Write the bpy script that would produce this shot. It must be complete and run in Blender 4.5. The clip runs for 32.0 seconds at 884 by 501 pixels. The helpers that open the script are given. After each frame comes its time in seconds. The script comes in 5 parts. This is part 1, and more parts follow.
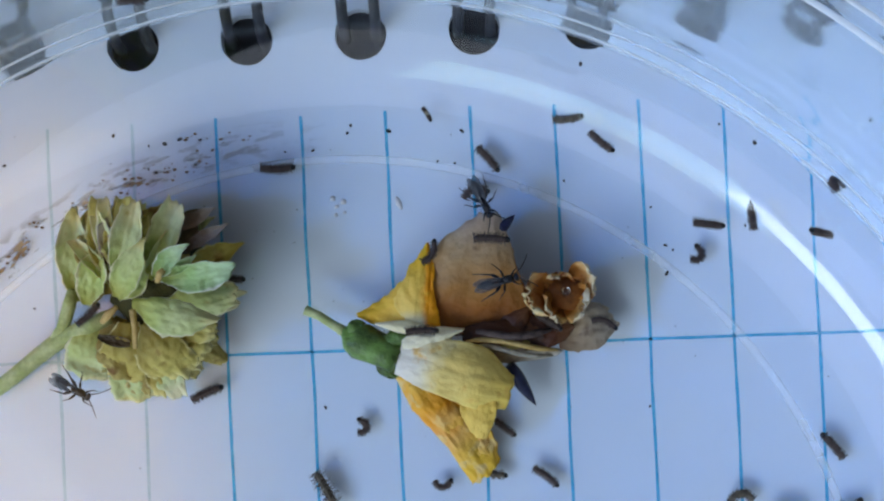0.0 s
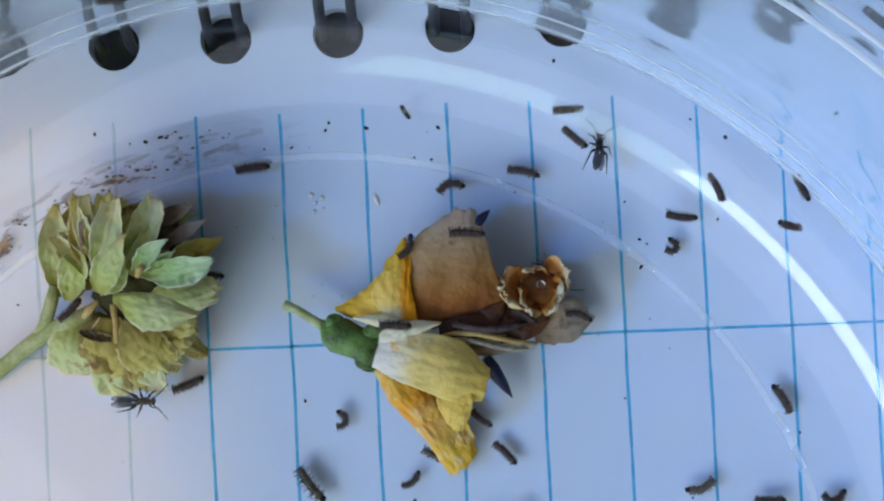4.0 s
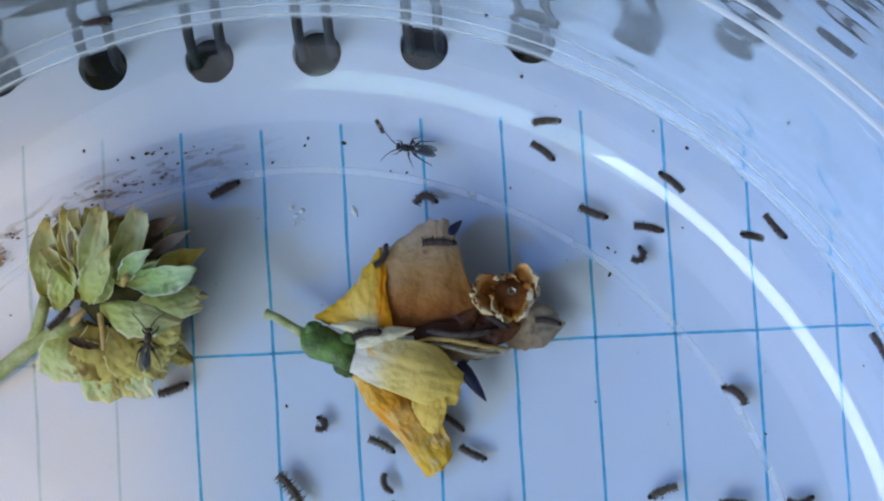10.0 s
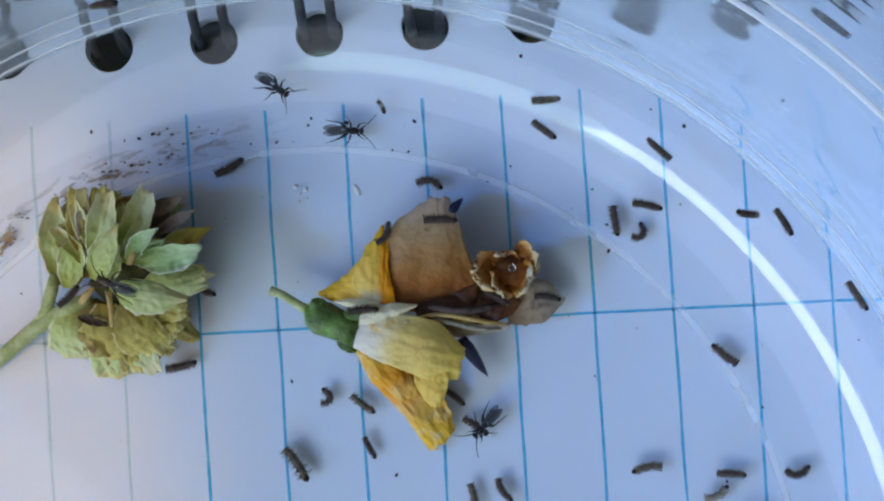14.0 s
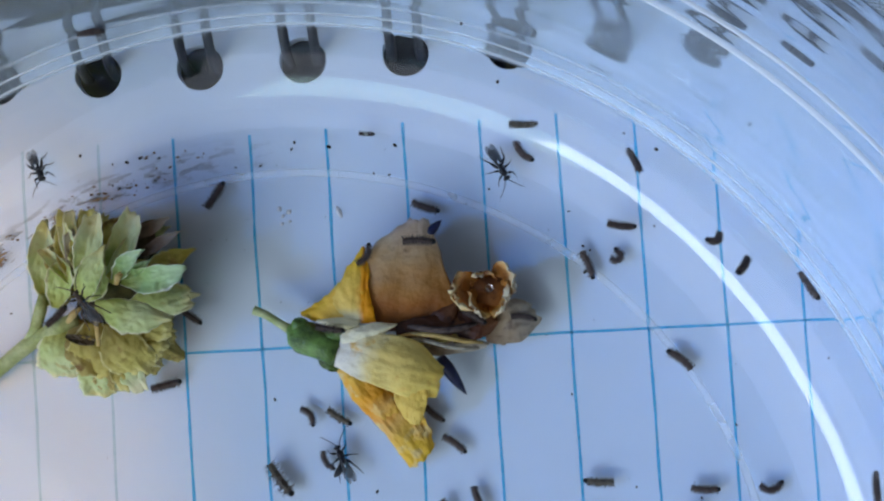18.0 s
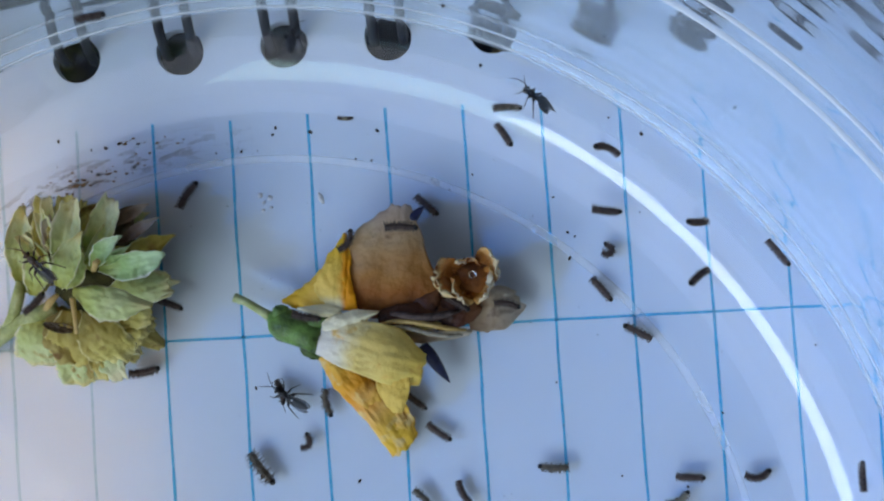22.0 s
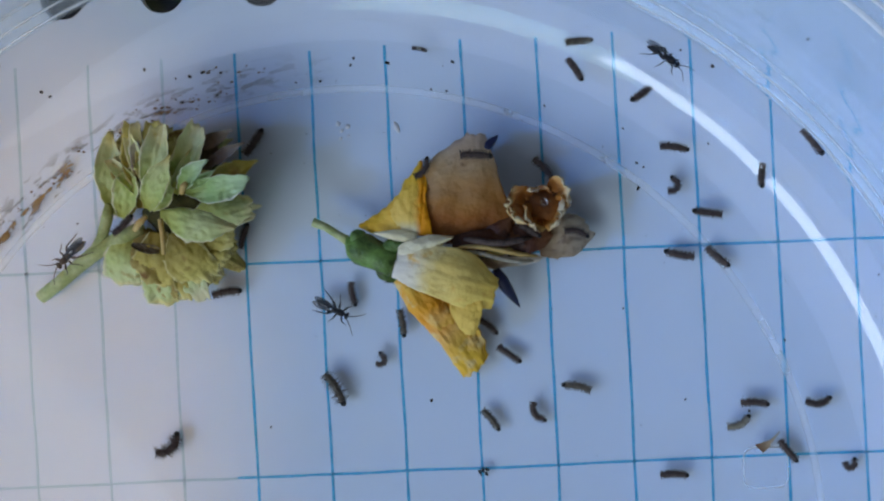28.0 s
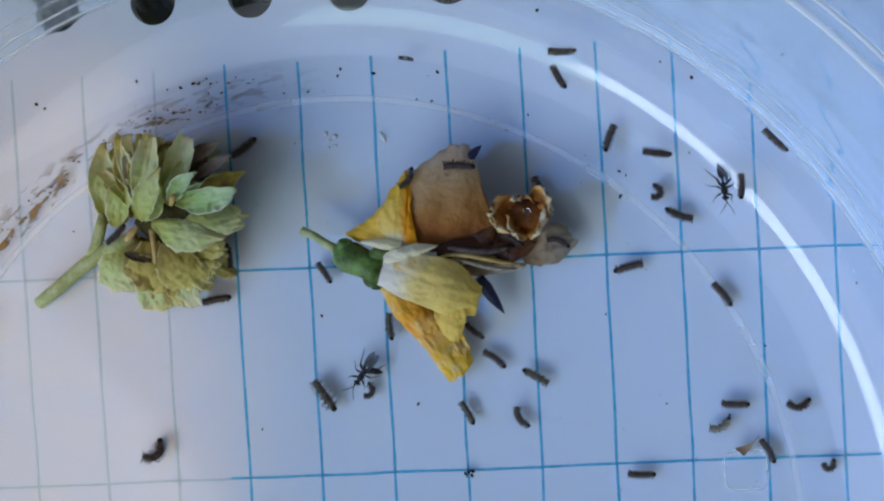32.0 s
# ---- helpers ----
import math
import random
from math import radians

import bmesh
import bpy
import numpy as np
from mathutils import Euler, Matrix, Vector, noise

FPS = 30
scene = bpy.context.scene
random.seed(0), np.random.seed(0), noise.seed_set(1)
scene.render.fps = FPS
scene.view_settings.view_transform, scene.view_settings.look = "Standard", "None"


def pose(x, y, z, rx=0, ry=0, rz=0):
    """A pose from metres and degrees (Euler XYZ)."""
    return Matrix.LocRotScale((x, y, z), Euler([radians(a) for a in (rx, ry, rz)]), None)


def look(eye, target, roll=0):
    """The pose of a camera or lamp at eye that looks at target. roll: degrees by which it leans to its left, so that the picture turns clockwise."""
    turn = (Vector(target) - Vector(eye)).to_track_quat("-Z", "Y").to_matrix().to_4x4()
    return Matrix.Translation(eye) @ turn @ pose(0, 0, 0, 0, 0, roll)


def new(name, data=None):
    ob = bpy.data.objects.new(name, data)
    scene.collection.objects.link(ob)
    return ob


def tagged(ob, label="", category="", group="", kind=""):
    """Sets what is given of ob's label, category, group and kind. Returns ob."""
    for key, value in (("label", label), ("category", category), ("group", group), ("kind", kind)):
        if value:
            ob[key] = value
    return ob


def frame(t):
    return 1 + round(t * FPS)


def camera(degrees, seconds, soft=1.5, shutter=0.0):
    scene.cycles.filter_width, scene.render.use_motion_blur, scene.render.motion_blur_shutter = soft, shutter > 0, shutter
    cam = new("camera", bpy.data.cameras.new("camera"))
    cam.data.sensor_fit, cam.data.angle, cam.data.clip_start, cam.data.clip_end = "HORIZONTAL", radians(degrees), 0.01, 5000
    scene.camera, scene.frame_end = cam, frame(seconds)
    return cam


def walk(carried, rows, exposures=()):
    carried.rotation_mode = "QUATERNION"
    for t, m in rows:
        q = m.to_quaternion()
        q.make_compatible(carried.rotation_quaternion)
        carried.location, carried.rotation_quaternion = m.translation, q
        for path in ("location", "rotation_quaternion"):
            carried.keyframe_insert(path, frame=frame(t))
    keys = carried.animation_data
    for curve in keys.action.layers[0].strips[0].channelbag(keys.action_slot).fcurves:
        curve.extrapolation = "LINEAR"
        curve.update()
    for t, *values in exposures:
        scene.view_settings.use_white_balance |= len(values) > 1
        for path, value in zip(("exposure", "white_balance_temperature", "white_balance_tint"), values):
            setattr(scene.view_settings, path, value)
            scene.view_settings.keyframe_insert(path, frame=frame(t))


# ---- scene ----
# A clear tub on a ruled spiral notebook, with two flower heads, caterpillars and small black wasps.
# Lengths below are in millimetres and are scaled once to metres.
MM = 0.001
cam = camera(40.6, 32.0, soft=2.2)


def mm(x, y, z, rx=0, ry=0, rz=0):
    return pose(x * MM, y * MM, z * MM, rx, ry, rz)


PATH = [
    (0, mm(11.38, 8.54, 98.95, -0.40, 0.14, -2.79)),
    (0.5, mm(11.58, 8.98, 98.92, -0.67, -0.04, -2.88)),
    (1, mm(11.67, 7.65, 99.74, 0.17, 0.03, -2.97)),
    (1.5, mm(12.47, 9.53, 99.84, -1.01, 0.15, -3.03)),
    (2, mm(13.06, 8.68, 100.26, -0.41, 0.44, -3.06)),
    (2.5, mm(12.70, 8.74, 99.88, -0.64, 0.22, -3.06)),
    (3, mm(13.36, 9.09, 100.16, -0.81, 0.42, -3.16)),
    (3.5, mm(13.16, 8.59, 100.18, -0.64, 0.13, -3.04)),
    (5.5, mm(14.64, 5.01, 101.17, 1.42, 0.73, -3.23)),
    (6, mm(14.49, 6.25, 100.77, 0.52, 0.55, -3.16)),
    (6.5, mm(14.54, 6.00, 101.39, 0.70, 0.48, -3.32)),
    (7, mm(15.41, 5.58, 102.26, 1.39, 0.78, -3.34)),
    (7.5, mm(14.96, 4.38, 101.93, 1.90, 0.64, -3.31)),
    (8, mm(14.82, 3.11, 102.37, 2.45, 0.53, -3.39)),
    (8.5, mm(14.77, 4.97, 101.86, 1.39, 0.36, -3.43)),
    (9, mm(14.76, 4.71, 101.76, 1.21, 0.29, -3.40)),
    (9.5, mm(14.80, 4.15, 102.96, 1.92, 0.29, -3.35)),
    (10, mm(16.59, 5.57, 104.13, 1.32, 0.88, -3.47)),
    (10.5, mm(16.99, 5.16, 104.28, 1.41, 1.14, -3.53)),
    (11, mm(16.35, 4.47, 104.41, 1.68, 0.82, -3.50)),
    (11.5, mm(16.56, 3.69, 104.53, 1.62, 1.11, -3.49)),
    (12, mm(17.58, 5.90, 105.46, -0.30, 1.83, -3.52)),
    (12.5, mm(17.09, 5.01, 106.90, 0.25, 1.72, -3.47)),
    (13, mm(17.57, 5.15, 107.07, 0.40, 1.68, -3.68)),
    (13.5, mm(17.09, 3.74, 106.68, 1.15, 1.28, -3.60)),
    (14, mm(17.38, 5.32, 105.85, 0.33, 1.38, -3.72)),
    (14.5, mm(18.01, 4.40, 106.32, 1.10, 1.44, -3.60)),
    (15, mm(18.57, 3.63, 107.00, 2.17, 1.55, -3.65)),
    (15.5, mm(18.89, 3.53, 107.79, 2.35, 1.32, -3.83)),
    (17.5, mm(19.22, 4.17, 107.33, 1.44, 1.57, -3.79)),
    (18, mm(19.81, 4.61, 108.19, 1.61, 1.70, -3.75)),
    (18.5, mm(20.97, 4.80, 108.69, 1.90, 1.99, -3.88)),
    (19, mm(20.66, 6.27, 107.71, 0.77, 1.93, -3.87)),
    (19.5, mm(21.17, 6.72, 107.57, 0.36, 2.11, -3.84)),
    (20, mm(19.63, 4.11, 107.60, 1.47, 1.41, -3.80)),
    (20.5, mm(19.80, 3.77, 108.14, 1.84, 1.29, -3.82)),
    (21, mm(20.28, 5.35, 108.53, 0.99, 1.42, -3.85)),
    (21.5, mm(21.22, 3.94, 107.99, 1.53, 1.77, -3.88)),
    (22, mm(20.94, 3.72, 106.84, 1.42, 1.55, -3.82)),
    (22.5, mm(22.04, 5.37, 106.74, 0.39, 2.05, -3.89)),
    (23, mm(22.38, 5.68, 107.19, 0.39, 2.07, -3.99)),
    (23.5, mm(21.53, 5.16, 108.16, 0.83, 1.75, -3.88)),
    (24, mm(21.67, 4.72, 107.63, 1.01, 1.72, -3.94)),
    (24.5, mm(21.05, 3.23, 108.06, 1.68, 1.56, -4.02)),
    (26.5, mm(22.13, 3.24, 110.22, 1.95, 1.87, -4.03)),
    (27, mm(21.96, 3.33, 110.08, 1.96, 1.56, -4.10)),
    (27.5, mm(22.17, 2.62, 108.98, 2.07, 1.71, -4.01)),
    (27.6, mm(22.17, 2.62, 108.98, 2.07, 1.71, -4.01)),
    (27.7, mm(21.44, 2.45, 109.20, 1.51, 1.92, -3.87)),
    (27.8, mm(20.71, 2.15, 109.42, 0.54, 2.12, -3.73)),
    (27.9, mm(18.63, 1.84, 110.05, -0.49, 2.72, -3.34)),
    (28, mm(17.32, 1.72, 110.45, -0.87, 3.09, -3.09)),
    (28.5, mm(15.93, 0.54, 110.50, -0.53, 3.04, -2.88)),
    (29, mm(17.86, 0.42, 111.72, -0.43, 3.50, -2.73)),
    (29.5, mm(18.37, 1.93, 110.81, -1.03, 3.26, -2.98)),
    (30, mm(19.26, 3.32, 110.06, -1.79, 3.55, -3.24)),
    (30.5, mm(19.70, 6.18, 110.81, -3.27, 3.67, -3.55)),
    (31, mm(20.22, 5.28, 111.59, -2.22, 3.92, -3.24)),
    (31.5, mm(21.46, 5.31, 112.61, -2.15, 4.24, -3.29)),
    (32, mm(21.65, 5.08, 112.24, -2.36, 4.47, -3.28)),
]
walk(cam, PATH, [(0, 0.04), (6, 0.01), (15, -0.03), (20, -0.03), (23, -0.08), (27, -0.11), (27.6, -0.11), (28.0, -0.31), (30, -0.27), (31, -0.21), (32, -0.21)])

# ---- light ----
world = bpy.data.worlds.new("world")
scene.world = world
world.use_nodes = True
wt = world.node_tree
sky = wt.nodes.new("ShaderNodeTexSky")
sky.sky_type, sky.sun_disc = "NISHITA", False
sky.sun_elevation, sky.sun_rotation = radians(42), radians(-70)
wt.links.new(sky.outputs[0], wt.nodes["Background"].inputs[0])
wt.nodes["Background"].inputs[1].default_value = 0.022


def area_lamp(name, size, size_y, watts, colour, m):
    data = bpy.data.lights.new(name, "AREA")
    data.shape, data.size, data.size_y, data.energy, data.color = "RECTANGLE", size, size_y, watts, colour
    ob = new(name, data)
    ob.matrix_world = m
    return ob


# daylight from the long low window, then three added fill panels: broad, side, far
area_lamp("window_and_fill_light", 0.95, 0.20, 4.3, (0.76, 0.90, 1.05), look((-0.91, -0.74, 0.76), (0, 0, 0)))
area_lamp("window_and_fill_light", 2.2, 1.2, 7.0, (0.80, 0.88, 1.03), look((-0.63, -0.53, 0.68), (0, 0, 0)))
area_lamp("window_and_fill_light", 0.40, 0.36, 0.9, (0.66, 1.0, 0.98), look((-0.42, -1.11, 0.76), (0, 0, 0)))
area_lamp("window_and_fill_light", 2.2, 1.7, 0.55, (1.0, 0.88, 0.78), look((0.55, 1.25, 1.25), (0, 0, 0)))


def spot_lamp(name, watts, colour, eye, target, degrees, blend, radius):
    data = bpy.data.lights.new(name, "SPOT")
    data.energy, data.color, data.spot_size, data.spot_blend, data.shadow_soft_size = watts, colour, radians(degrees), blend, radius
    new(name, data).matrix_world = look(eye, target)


# added unseen fill: warm from above, blue from window side; edges lie on page
spot_lamp("warm_fill_light", 5.4, (1.0, 0.55, 0.17), (-0.104, -0.020, 1.15), (-0.104, -0.020, 0), 9.9, 0.15, 0.008)
spot_lamp("blue_fill_light", 24.0, (0.06, 0.31, 1.0), (-0.99, -0.03, 0.85), (0.166, 0.0, 0), 8.6, 0.25, 0.07)


# ---- materials ----
def nodes_of(name):
    m = bpy.data.materials.new(name)
    m.use_nodes = True
    return m, m.node_tree.nodes, m.node_tree.links, m.node_tree.nodes["Principled BSDF"]


def noise_tex(nodes, links, scale, detail=4.0, source="Object", stretch=None):
    co = nodes.new("ShaderNodeTexCoord")
    n = nodes.new("ShaderNodeTexNoise")
    n.inputs["Scale"].default_value, n.inputs["Detail"].default_value = scale, detail
    if stretch:
        mp = nodes.new("ShaderNodeMapping")
        mp.inputs["Scale"].default_value = stretch
        links.new(co.outputs[source], mp.inputs[0])
        links.new(mp.outputs[0], n.inputs["Vector"])
    else:
        links.new(co.outputs[source], n.inputs["Vector"])
    return n


def ramp(nodes, links, socket, stops):
    r = nodes.new("ShaderNodeValToRGB")
    e = r.color_ramp.elements
    while len(e) < len(stops):
        e.new(0.5)
    for k, (p, c) in enumerate(stops):
        e[k].position, e[k].color = p, (*c, 1)
    links.new(socket, r.inputs[0])
    return r


def mixed(nodes, links, fac, a, b, kind="MIX"):
    m = nodes.new("ShaderNodeMix")
    m.data_type, m.blend_type = "RGBA", kind
    for sock, v in ((m.inputs[0], fac), (m.inputs[6], a), (m.inputs[7], b)):
        if hasattr(v, "links"):
            links.new(v, sock)
        else:
            sock.default_value = v if isinstance(v, float) else (*v, 1)
    return m.outputs[2]


def bumped(nodes, links, bsdf, height, strength, distance):
    b = nodes.new("ShaderNodeBump")
    b.inputs["Strength"].default_value, b.inputs["Distance"].default_value = strength, distance
    links.new(height, b.inputs["Height"])
    links.new(b.outputs[0], bsdf.inputs["Normal"])


def surface(name, dark, light, per_mm, rough=0.6, bump=0.3, spec=0.4, fine=None, sheen=0.0, metal=0.0):
    """Two-tone noise at per_mm features a millimetre, with a finer layer on top."""
    m, n, l, b = nodes_of(name)
    big = noise_tex(n, l, per_mm * 1000)
    small = noise_tex(n, l, (fine or per_mm * 5) * 1000, 3)
    r = ramp(n, l, big.outputs[0], [(0.32, dark), (0.68, light)])
    c = mixed(n, l, 0.35, r.outputs[0], small.outputs[0], "OVERLAY")
    l.new(c, b.inputs["Base Color"])
    b.inputs["Roughness"].default_value, b.inputs["Specular IOR Level"].default_value = rough, spec
    b.inputs["Metallic"].default_value = metal
    bumped(n, l, b, small.outputs[0], bump, 0.0002)
    return m


def petal_skin(name, stops, blotch, through_light=0.3, rough=0.55, vein=0.08, spots=0.64, margin=None, flank=None, mottle=0.45):
    """Colour runs from base to tip along u, with veins along it and blotches; some light passes through."""
    m, n, l, b = nodes_of(name)
    uv = n.new("ShaderNodeTexCoord")
    sep = n.new("ShaderNodeSeparateXYZ")
    l.new(uv.outputs["UV"], sep.inputs[0])
    wob = noise_tex(n, l, 350, 3)
    add = n.new("ShaderNodeMath")
    add.operation = "MULTIPLY_ADD"
    l.new(wob.outputs[0], add.inputs[0])
    add.inputs[1].default_value = 0.45
    sub = n.new("ShaderNodeMath")
    sub.operation = "SUBTRACT"
    l.new(sep.outputs[0], sub.inputs[0])
    sub.inputs[1].default_value = 0.22
    l.new(sub.outputs[0], add.inputs[2])
    r = ramp(n, l, add.outputs[0], stops)
    veins = noise_tex(n, l, 6, 4, "UV", (0.5, 6.0, 1.0))
    c = mixed(n, l, vein, r.outputs[0], ramp(n, l, veins.outputs[0], [(0.35, (0.25, 0.25, 0.25)), (0.65, (0.72, 0.72, 0.72))]).outputs[0], "OVERLAY")
    if flank:
        lean = n.new("ShaderNodeMath")
        lean.operation = "MULTIPLY_ADD"
        l.new(wob.outputs[0], lean.inputs[0])
        lean.inputs[1].default_value = 0.5
        l.new(sep.outputs[1], lean.inputs[2])
        c = mixed(n, l, ramp(n, l, lean.outputs[0], [(flank[1], (0, 0, 0)), (flank[1] + 0.18, (1, 1, 1))]).outputs[0], c, flank[0])
    cloud = noise_tex(n, l, 210, 4)
    c = mixed(n, l, mottle, c, ramp(n, l, cloud.outputs[0], [(0.30, (0.18, 0.16, 0.10)), (0.52, (0.5, 0.5, 0.5)), (0.72, (0.72, 0.74, 0.70))]).outputs[0], "OVERLAY")
    blot = noise_tex(n, l, 620, 5)
    mask = ramp(n, l, blot.outputs[0], [(spots, (0, 0, 0)), (spots + 0.12, (1, 1, 1))])
    c = mixed(n, l, mask.outputs[0], c, blotch)
    if margin:
        off = n.new("ShaderNodeMath")
        off.operation = "SUBTRACT"
        l.new(sep.outputs[1], off.inputs[0])
        off.inputs[1].default_value = 0.5
        size = n.new("ShaderNodeMath")
        size.operation = "ABSOLUTE"
        l.new(off.outputs[0], size.inputs[0])
        torn = n.new("ShaderNodeMath")
        torn.operation = "MULTIPLY_ADD"
        l.new(blot.outputs[0], torn.inputs[0])
        torn.inputs[1].default_value = 0.25
        l.new(size.outputs[0], torn.inputs[2])
        edge = ramp(n, l, torn.outputs[0], [(0.555, (0, 0, 0)), (0.615, (0.8, 0.8, 0.8))])
        c = mixed(n, l, edge.outputs[0], c, margin)
    l.new(c, b.inputs["Base Color"])
    b.inputs["Roughness"].default_value, b.inputs["Specular IOR Level"].default_value = rough, 0.35
    fine = noise_tex(n, l, 1500, 6)
    h = mixed(n, l, 1.0 - 2.0 * vein, veins.outputs[0], fine.outputs[0])
    bumped(n, l, b, h, 0.55, 0.0003)
    t = n.new("ShaderNodeBsdfTranslucent")
    l.new(c, t.inputs[0])
    mix = n.new("ShaderNodeMixShader")
    mix.inputs[0].default_value = through_light
    l.new(b.outputs[0], mix.inputs[1])
    l.new(t.outputs[0], mix.inputs[2])
    l.new(mix.outputs[0], n["Material Output"].inputs[0])
    return m


def clear_plastic(name, tint, rough, ior=1.46, wave_height=0.2):
    m, n, l, b = nodes_of(name)
    b.inputs["Base Color"].default_value = (*tint, 1)
    b.inputs["Transmission Weight"].default_value = 1.0
    b.inputs["IOR"].default_value = ior
    sm = noise_tex(n, l, 160, 4)
    l.new(ramp(n, l, sm.outputs[0], [(0.4, (rough * 0.3,) * 3), (0.7, (rough * 1.6,) * 3)]).outputs[0], b.inputs["Roughness"])
    wave = noise_tex(n, l, 55, 2)
    bumped(n, l, b, wave.outputs[0], wave_height, 0.0002)
    return m


def paper_skin():
    m, n, l, b = nodes_of("paper")
    big = noise_tex(n, l, 40, 3)
    fib = noise_tex(n, l, 4500, 4)
    r = ramp(n, l, big.outputs[0], [(0.3, (0.655, 0.71, 0.80)), (0.7, (0.695, 0.75, 0.84))])
    c = mixed(n, l, 0.12, r.outputs[0], fib.outputs[0], "OVERLAY")
    l.new(c, b.inputs["Base Color"])
    b.inputs["Roughness"].default_value = 0.85
    bumped(n, l, b, fib.outputs[0], 0.25, 0.00006)
    return m


PAPER = paper_skin()
INK = surface("blue_ink", (0.04, 0.38, 0.62), (0.13, 0.52, 0.76), 0.8, 0.6, 0.1)
# left-hand lines paler: the bright haze over them is put into the ink
INK_HAZED = surface("hazed_blue_ink", (0.40, 0.55, 0.62), (0.50, 0.62, 0.68), 0.8, 0.6, 0.1)
COVER = surface("dark_card", (0.006, 0.007, 0.012), (0.014, 0.016, 0.024), 0.5, 0.8, 0.3, 0.15)
WIRE = surface("coated_wire", (0.008, 0.009, 0.014), (0.022, 0.024, 0.034), 1.5, 0.45, 0.15, 0.3)
TUB = clear_plastic("clear_plastic", (0.97, 0.985, 0.99), 0.05)
# milky share in the plastic stands in for sky reflected by the wall
HAZE = clear_plastic("sky_hazed_plastic", (0.84, 0.93, 1.0), 0.15, wave_height=0.05)
HAZE.node_tree.nodes["Principled BSDF"].inputs["Transmission Weight"].default_value = 0.88
RIM = clear_plastic("cloudy_plastic", (0.86, 0.94, 1.0), 0.12, wave_height=0.05)
RIM.node_tree.nodes["Principled BSDF"].inputs["Transmission Weight"].default_value = 0.92
FROST = clear_plastic("frosted_plastic", (0.96, 0.98, 1.0), 0.22, wave_height=0.0)
FROST.node_tree.nodes["Principled BSDF"].inputs["Transmission Weight"].default_value = 0.6
FROST.node_tree.nodes["Principled BSDF"].inputs["Alpha"].default_value = 0.30
# whitish base paints the window's glint onto the moulded step and rim lines
EDGE = clear_plastic("glint_plastic_edge", (0.97, 0.99, 1.0), 0.10, wave_height=0.0)
EDGE.node_tree.nodes["Principled BSDF"].inputs["Transmission Weight"].default_value = 0.6
EDGE.node_tree.nodes["Principled BSDF"].inputs["Alpha"].default_value = 0.7
RIDGE = clear_plastic("glint_rim_plastic", (0.97, 0.99, 1.0), 0.12, wave_height=0.0)
RIDGE.node_tree.nodes["Principled BSDF"].inputs["Transmission Weight"].default_value = 0.15
RIDGE.node_tree.nodes["Principled BSDF"].inputs["Alpha"].default_value = 0.8
# white streaks paint the glints of small marks in the floor plastic
GLINT = surface("white_glint", (0.70, 0.70, 0.72), (0.85, 0.85, 0.86), 3.0, 0.5)
WOOD = surface("table_wood", (0.05, 0.034, 0.024), (0.11, 0.075, 0.05), 0.05, 0.5)
WALL = surface("wall_paint", (0.62, 0.63, 0.66), (0.70, 0.71, 0.73), 0.01, 0.9, 0.1)
STEM = surface("stem_green", (0.36, 0.42, 0.13), (0.62, 0.66, 0.34), 0.5, 0.55, 0.5)
CALYX = surface("calyx_green", (0.035, 0.055, 0.014), (0.20, 0.36, 0.08), 0.6, 0.34, 0.6)
STAMEN = surface("stamen_orange", (0.46, 0.29, 0.08), (0.66, 0.48, 0.18), 0.8, 0.6)
# very dark olive: shade between the bracts is put into this colour
CORE = surface("gap_shade_core", (0.03, 0.028, 0.006), (0.09, 0.08, 0.02), 0.8, 0.8)
SPIKE = surface("blue_black_spine", (0.006, 0.008, 0.03), (0.02, 0.025, 0.09), 1.0, 0.35, 0.2, 0.5)
FRASS = surface("frass_brown", (0.015, 0.010, 0.008), (0.05, 0.032, 0.022), 3.0, 0.8)
CRUMB = surface("brown_crumb", (0.10, 0.055, 0.025), (0.26, 0.16, 0.08), 3.0, 0.8)


def smear_skin():
    """A thin brown film, broken into blotches that thin out towards both margins."""
    m, n, l, b = nodes_of("dried_smear")
    co = n.new("ShaderNodeTexCoord")
    sep = n.new("ShaderNodeSeparateXYZ")
    l.new(co.outputs["UV"], sep.inputs[0])
    across = ramp(n, l, sep.outputs[1], [(0.0, (0.25, 0.25, 0.25)), (0.3, (1, 1, 1)), (0.6, (0.45, 0.45, 0.45)), (1.0, (0, 0, 0))])
    along = ramp(n, l, sep.outputs[0], [(0.0, (0.8, 0.8, 0.8)), (0.4, (1, 1, 1)), (0.65, (0.75, 0.75, 0.75)), (1.0, (0.1, 0.1, 0.1))])
    blot = noise_tex(n, l, 5, 7, "UV", (5.5, 1.1, 1.0))
    holes = ramp(n, l, blot.outputs[0], [(0.52, (0, 0, 0)), (0.59, (1, 1, 1))])
    fac = mixed(n, l, 1.0, mixed(n, l, 1.0, across.outputs[0], along.outputs[0], "MULTIPLY"), holes.outputs[0], "MULTIPLY")
    dim = n.new("ShaderNodeMath")
    dim.operation = "MULTIPLY"
    l.new(fac, dim.inputs[0])
    dim.inputs[1].default_value = 1.15
    dim.use_clamp = True
    l.new(dim.outputs[0], b.inputs["Alpha"])
    tone = noise_tex(n, l, 900, 4)
    l.new(ramp(n, l, tone.outputs[0], [(0.3, (0.20, 0.09, 0.022)), (0.7, (0.46, 0.27, 0.08))]).outputs[0], b.inputs["Base Color"])
    b.inputs["Roughness"].default_value = 0.8
    return m


